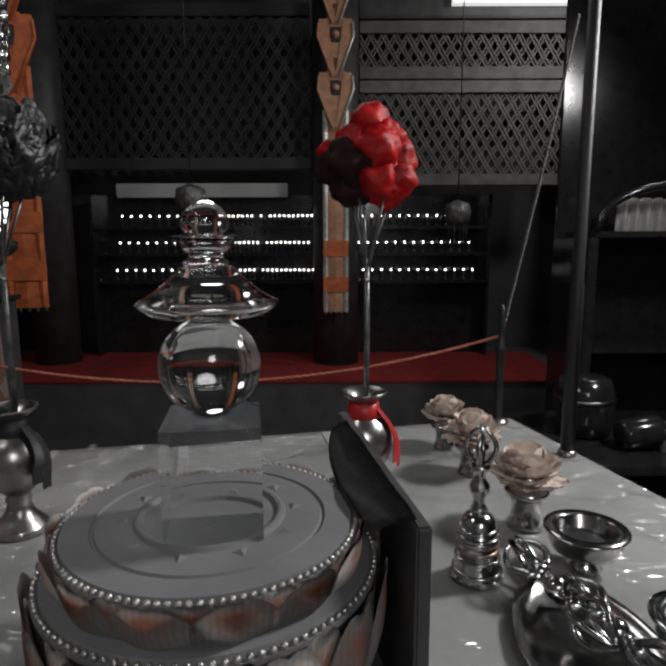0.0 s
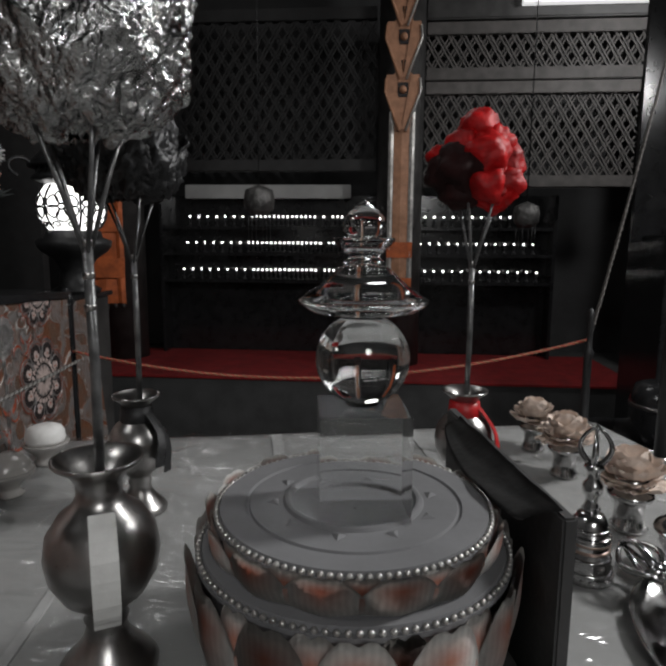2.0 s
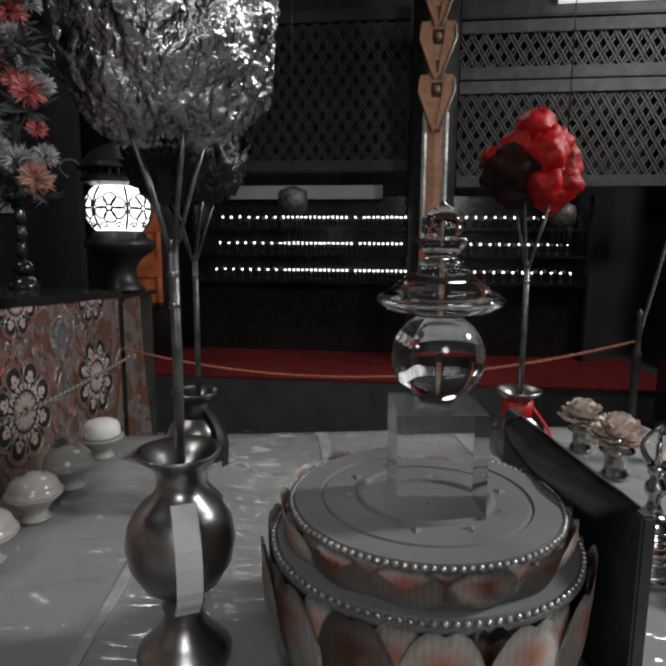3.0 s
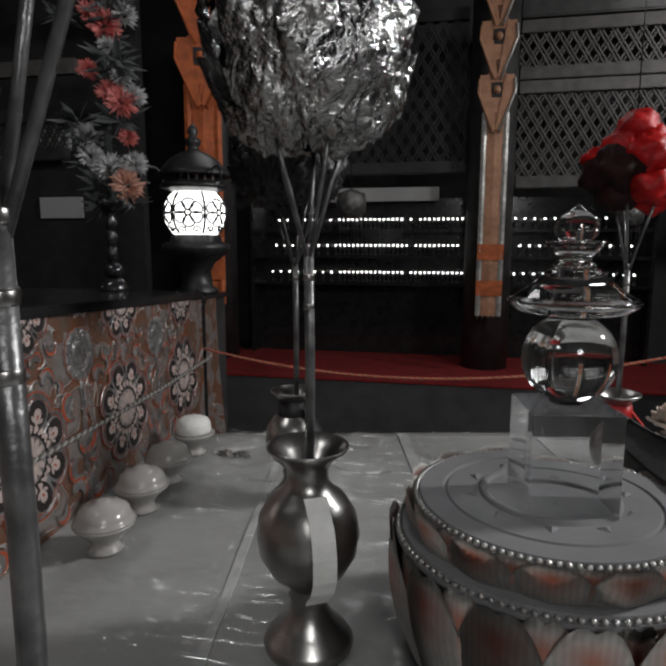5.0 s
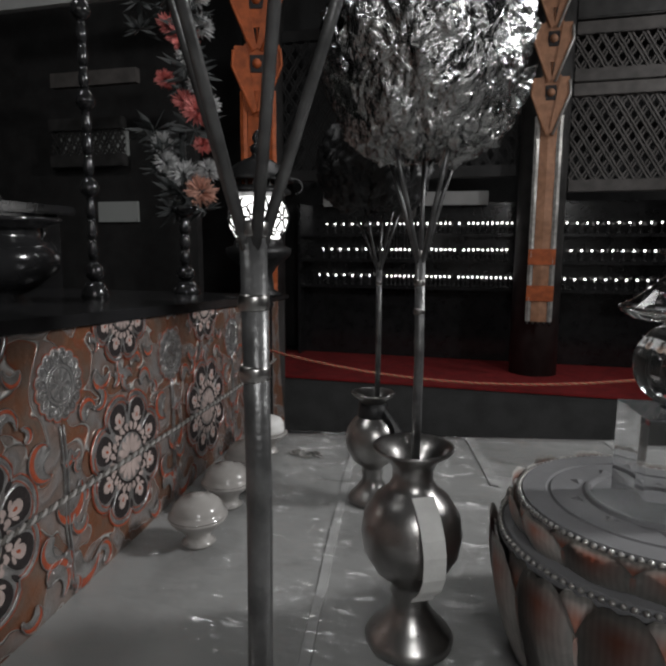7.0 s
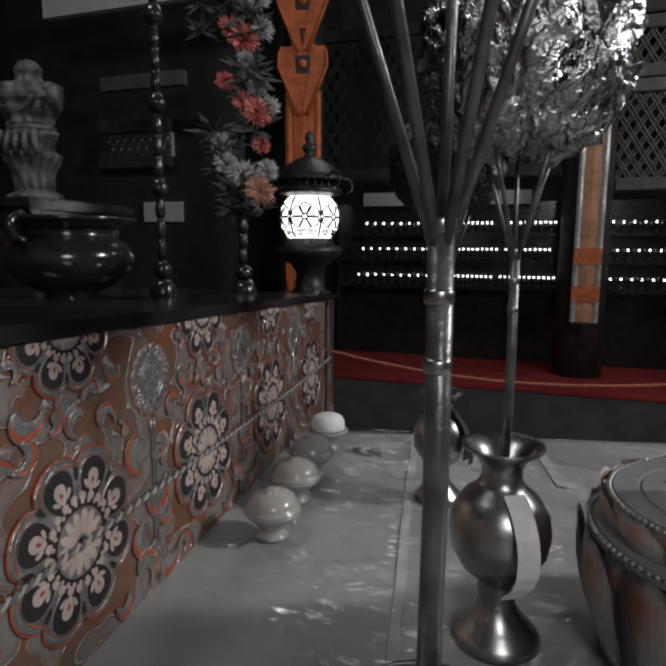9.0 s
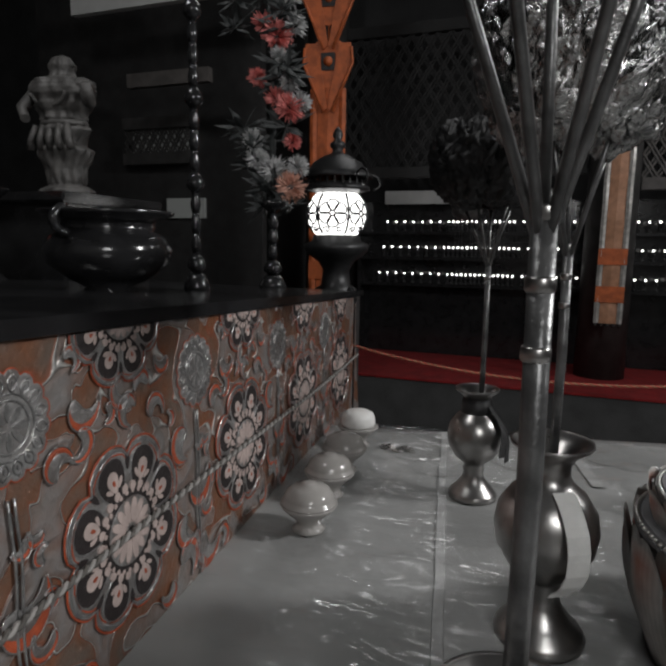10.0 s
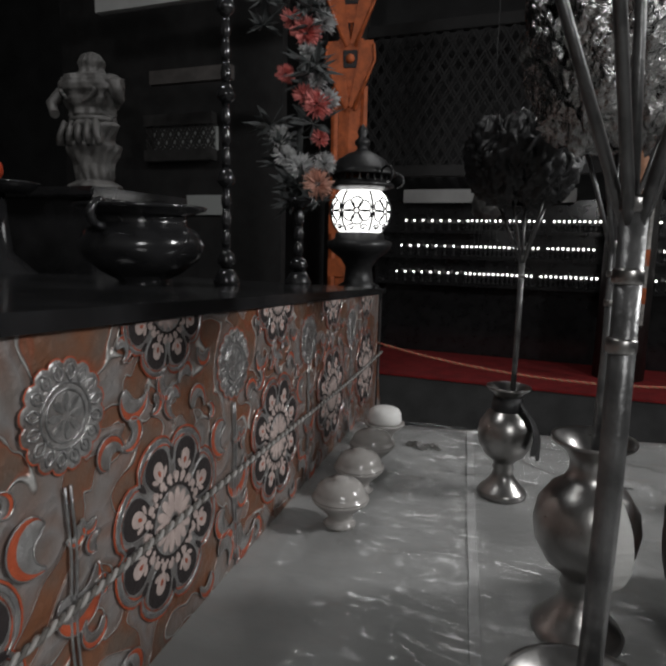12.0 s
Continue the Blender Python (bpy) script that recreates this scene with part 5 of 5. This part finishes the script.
def leaf_spray(parent, c, r, seed, n=16):
    rnd = random.Random(seed)
    bm = BM()
    for i in range(n):
        a = rnd.uniform(0, 6.28)
        e = rnd.uniform(-0.7, 0.9)
        d = Vector((math.cos(e) * math.cos(a), math.cos(e) * math.sin(a), math.sin(e)))
        u = d.orthogonal().normalized() * 0.10 * r
        L = r * rnd.uniform(0.6, 1.0)
        s = d.cross(u).normalized() * 0.03 * r
        vs = [bm.verts.new(q) for q in (Vector((0, 0, 0)), d * L * 0.5 + u, d * L, d * L * 0.5 - u, d * L * 0.5 + s)]
        for q in ((0, 1, 4), (1, 2, 4), (2, 3, 4), (3, 0, 4)):
            bm.faces.new([vs[k] for k in q])
    o = part("leaf_spray", bm, M_LEAF, parent)
    o.location = c
    return o


FB = thing("flower_arrangement", (-0.955, 1.14, alt_top(1.14) + 0.20), "tall arrangement of pink and white artificial chrysanthemums with dark leaves", "flower arrangement")
rnd = random.Random(17)
heads = [(0.055, 0.00, 0.045, 0.042, M_PEACHFL), (0.00, 0.02, 0.085, 0.045, M_WHITEFL), (0.06, 0.03, 0.095, 0.032, M_WHITEFL), (-0.03, 0.0, 0.11, 0.035, M_WHITEFL),
         (0.05, 0.0, 0.22, 0.040, M_PINKFL), (0.01, 0.02, 0.245, 0.034, M_PINKFL), (0.07, 0.02, 0.235, 0.032, M_WHITEFL), (0.04, 0.02, 0.28, 0.03, M_WHITEFL),
         (0.02, 0.0, 0.375, 0.042, M_PINKFL), (-0.02, 0.02, 0.41, 0.036, M_PINKFL), (0.055, 0.02, 0.40, 0.034, M_WHITEFL), (0.04, 0.03, 0.47, 0.036, M_WHITEFL), (0.05, 0.02, 0.15, 0.026, M_PINKFL), (-0.05, 0.02, 0.16, 0.03, M_WHITEFL), (0.03, -0.01, 0.33, 0.026, M_WHITEFL), (-0.045, 0.03, 0.30, 0.028, M_PINKFL)]
for i, (dx, dy, dz, r, m) in enumerate(heads):
    flower_head(FB, (dx, dy, dz), r, m, 100 + i)
for i in range(26):
    leaf_spray(FB, (rnd.uniform(-0.10, 0.05), rnd.uniform(-0.02, 0.08), rnd.uniform(0.0, 0.55)), rnd.uniform(0.05, 0.085), 200 + i)
part("main_stem", tube(BM(), [(-0.01, 0.03, -0.05), (0, 0.03, 0.3), (0.0, 0.03, 0.55)], 0.008, 8), M_LEAF, FB)


# ---- statue, fruit and boards behind the altar ----
def robe_figure(x, y, z0, h, label):
    """A carved standing form with layered skirts, sash, breastplate and collar, one plain mesh."""
    bm = BM()
    segs, rows = 84, 90
    prof = [(0.0, 0.20), (0.05, 0.21), (0.09, 0.13), (0.20, 0.14), (0.34, 0.20), (0.37, 0.15), (0.48, 0.19), (0.51, 0.155), (0.60, 0.165), (0.70, 0.215), (0.78, 0.235), (0.82, 0.20), (0.845, 0.10), (0.88, 0.085), (0.93, 0.105), (0.98, 0.07), (1.0, 0.02)]
    ring = []
    for j in range(rows + 1):
        v = j / rows
        r = np.interp(v, [p[0] for p in prof], [p[1] for p in prof]) * h * 1.05
        row = []
        for i in range(segs):
            a = 2 * math.pi * i / segs
            pleat = 0.0
            if 0.09 < v < 0.52:
                pleat = 0.13 * abs(math.sin(a * 7 + 3.0 * math.sin(v * 9))) * (0.52 - v) / 0.4
            elif 0.55 < v < 0.82:
                pleat = 0.07 * (1 if math.sin(v * 62) > 0 else 0) + 0.06 * math.sin(a * 6)
            lump = 0.20 * noise.noise(Vector((math.cos(a) * 3, math.sin(a) * 3, v * 9)))
            k = r * (1 + pleat + lump)
            row.append(bm.verts.new((x + k * math.cos(a), y + 0.72 * k * math.sin(a), z0 + h * v)))
        ring.append(row)
    for p, q in zip(ring, ring[1:]):
        for i in range(segs):
            bm.faces.new((p[i], p[(i + 1) % segs], q[(i + 1) % segs], q[i])).smooth = True
    bm.faces.new(ring[0][::-1])
    bm.faces.new(ring[-1])

    def at(u, d, v):
        return (x + u * h, y - d * h, z0 + v * h)

    for r, v, d in ((0.125, 0.77, 0.13), (0.155, 0.72, 0.145)):
        tube(bm, [at(r * math.cos(q), d + 0.03 * math.sin(q), v + 0.55 * r * math.sin(q)) for q in [math.pi + k * math.pi / 12 for k in range(13)]], 0.016 * h, 7)
    tube(bm, [at(0.17 * math.cos(q), 0.115 * math.sin(q), 0.52) for q in [k * math.pi / 12 for k in range(25)]], 0.022 * h, 8)
    for sg in (-1, 1):
        ball(bm, at(sg * 0.20, 0.02, 0.775), 0.075 * h, 14, 9, 0.75)
        tube(bm, [at(sg * 0.22, 0.02, 0.76), at(sg * 0.31, 0.08, 0.64), at(sg * 0.27 + 0.06, 0.15, 0.76 if sg > 0 else 0.55)], 0.05 * h, 10, r1=0.034 * h)
    for k in range(5):
        u = -0.14 + 0.07 * k
        tube(bm, [at(u, 0.125, 0.50), at(u * 1.2, 0.15, 0.40), at(u * 1.3, 0.14, 0.33)], 0.022 * h, 6, r1=0.03 * h)
    o = obj("statue", bm, M_CARVED)
    return tagged(o, label, "statue")


plinth = thing("statue_plinth", (-1.62, 1.15, 0), "black lacquer plinth behind the altar", "plinth")
part("plinth_body", box(BM(), -0.20, 0.20, -0.16, 0.16, 0, 1.38, None, 0.006), M_BLACK, plinth)
part("plinth_top", box(BM(), -0.23, 0.23, -0.19, 0.19, 1.38, 1.405, None, 0.005), M_BLACK, plinth)
robe_figure(-1.555, 1.15, 1.405, 0.36, "carved grey guardian statue on a black plinth")
for sx, sy, sz, lab in ((-1.52, 0.80, 1.40, "orange round fruit"), (-1.555, 0.83, 1.40, "orange round fruit")):
    o = obj("fruit", ball(BM(), (sx, sy, sz + 0.028), 0.028, 20, 14, 0.92), mat("orange_fruit_skin", (0.5, 0.06, 0.02), 0.4, 0, 0.3, 60, 0.2, 300))
    tagged(o, "shiny orange fruit on a dark dish", "fruit", "offered fruit")
dish = thing("fruit_stand", (-1.54, 0.815, 0), "black lacquer stand that holds fruit", "stand")
part("stand_top", lathe(BM(), [(0.001, 1.375), (0.08, 1.38), (0.10, 1.398), (0.102, 1.402), (0.08, 1.4), (0.001, 1.4)], 32, cap=False), M_BLACK, dish)
part("stand_leg", lathe(BM(), [(0.09, 0.0), (0.09, 1.2), (0.04, 1.25), (0.03, 1.376)], 24), M_BLACK, dish)

# pale boards and a lattice window in the dark beyond
tagged(obj("ceiling_board", box(BM(), -2.85, -1.80, 2.6, 2.64, 2.50, 2.60, pose(0, 0, 0)), M_WHITEBOARD), "pale board under the dark ceiling", "board", "", "structure")
tagged(obj("ceiling_board", box(BM(), -2.50, -2.00, 2.6, 2.64, 2.10, 2.17), M_GREYWOOD), "grey wooden tie board", "board", "", "structure")
tagged(obj("partition", box(BM(), -3.6, -1.95, 3.10, 3.16, 0.0, 3.6), M_BLACKWOOD), "dark partition wall beyond the altar", "wall", "", "structure")
lattice("lattice_panel", -2.86, -2.36, 3.02, 1.83, 1.97, 0.06, M_DARKWOOD, "small dark lattice before a pale window")
tagged(obj("window_paper", box(BM(), -2.84, -2.38, 3.07, 3.095, 1.83, 1.97), M_PAPER), "pale paper window behind the small lattice", "window", "", "structure")
tagged(obj("window_paper", box(BM(), -2.60, -2.33, 3.07, 3.095, 1.44, 1.56), M_PAPER), "pale paper window pane", "window", "", "structure")

# ---- side table and shelf beyond the table's edge ----
st = thing("side_table", (1.15, 1.95, 0), "low black side table beside the altar table", "table")
part("tabletop", box(BM(), -0.50, 0.6, -0.25, 0.35, 0.585, 0.615, None, 0.004), M_BLACK, st)
for lx in (-0.46, 0.56):
    for ly in (-0.21, 0.31):
        part("leg", box(BM(), lx - 0.025, lx + 0.025, ly - 0.025, ly + 0.025, 0, 0.585, None, 0.003), M_BLACK, st)
drum = thing("black_drum", (0.88, 2.02, 0.615), "glossy black lacquer drum on the side table", "drum")
part("drum_body", lathe(BM(), [(0.07, 0), (0.09, 0.01), (0.10, 0.06), (0.10, 0.15), (0.085, 0.20), (0.06, 0.21), (0.001, 0.21)], 36), M_BLACK, drum)
part("drum_band", lathe(BM(), [(0.1, 0), (0.103, 0.002), (0.103, 0.012), (0.1, 0.014)], 36, (0, 0, 0.125)), M_SILVER, drum)
roll = thing("black_bolster", (1.0, 1.86, 0.67), "glossy black bolster lying on the side table", "bolster")
bm = lathe(BM(), [(0.001, -0.07), (0.045, -0.068), (0.052, -0.05), (0.052, 0.05), (0.045, 0.068), (0.001, 0.07)], 28, cap=False)
bmesh.ops.rotate(bm, cent=(0, 0, 0), matrix=Matrix.Rotation(radians(80), 3, "Y"), verts=bm.verts)
part("bolster_body", bm, M_BLACK, roll)
bx = thing("grey_box", (1.12, 1.86, 0.615), "small grey wooden box with a lid on the side table", "box")
part("box_body", box(BM(), -0.07, 0.07, -0.045, 0.045, 0, 0.06, None, 0.003), M_GREYWOOD, bx)
part("box_lid", box(BM(), -0.074, 0.074, -0.049, 0.049, 0.0605, 0.08, None, 0.003), M_STONE, bx)
sh = thing("wall_cabinet", (1.35, 2.35, 0), "dark cabinet with an arched niche and a pale pleated cloth", "cabinet")
part("cabinet_back", box(BM(), -0.40, 0.8, 0.20, 0.23, 0, 2.3), M_BLACK, sh)
part("cabinet_shelf", box(BM(), -0.36, 0.8, -0.12, 0.20, 1.30, 1.325, None, 0.003), M_BLACK, sh)
part("cabinet_shelf", box(BM(), -0.36, 0.8, -0.12, 0.20, 0.86, 0.88, None, 0.003), M_BLACK, sh)
part("cabinet_side", box(BM(), -0.40, -0.36, -0.12, 0.20, 0, 1.30, None, 0.003), M_BLACK, sh)
part("arch", tube(BM(), [(-0.34 + 0.30 * (1 - math.cos(q)), -0.05, 1.33 + 0.17 * math.sin(q)) for q in [k * math.pi / 16 for k in range(17)]], 0.016, 8), M_BLACK, sh)
bm = BM()
prev = None
for i in range(60):
    px, py = -0.22 + 0.008 * i, 0.06 + 0.014 * math.sin(i * 1.1)
    cur = [bm.verts.new((px, py, 1.327)), bm.verts.new((px, py * 0.9, 1.455 + 0.004 * math.sin(i))), bm.verts.new((px, py * 0.9 + 0.004, 1.455 + 0.004 * math.sin(i))), bm.verts.new((px, py + 0.004, 1.327))]
    if prev:
        for q in range(3):
            bm.faces.new((prev[q], prev[q + 1], cur[q + 1], cur[q])).smooth = True
    prev = cur
part("pleated_cloth", bm, M_CERAMIC, sh, "white pleated cloth")
lampr = thing("hall_lamp", (1.42, 2.6, 2.36), "bright white hanging hall lamp", "lamp")
part("lamp_bowl", ball(BM(), (0, 0, 0), 0.075, 24, 16, 0.9), glow("lamp_bowl_light", (1, 1, 1), 1.2), lampr)
part("lamp_rod", tube(BM(), [(0, 0, 0.06), (0, 0, 1.24)], 0.008, 8), M_IRON, lampr)
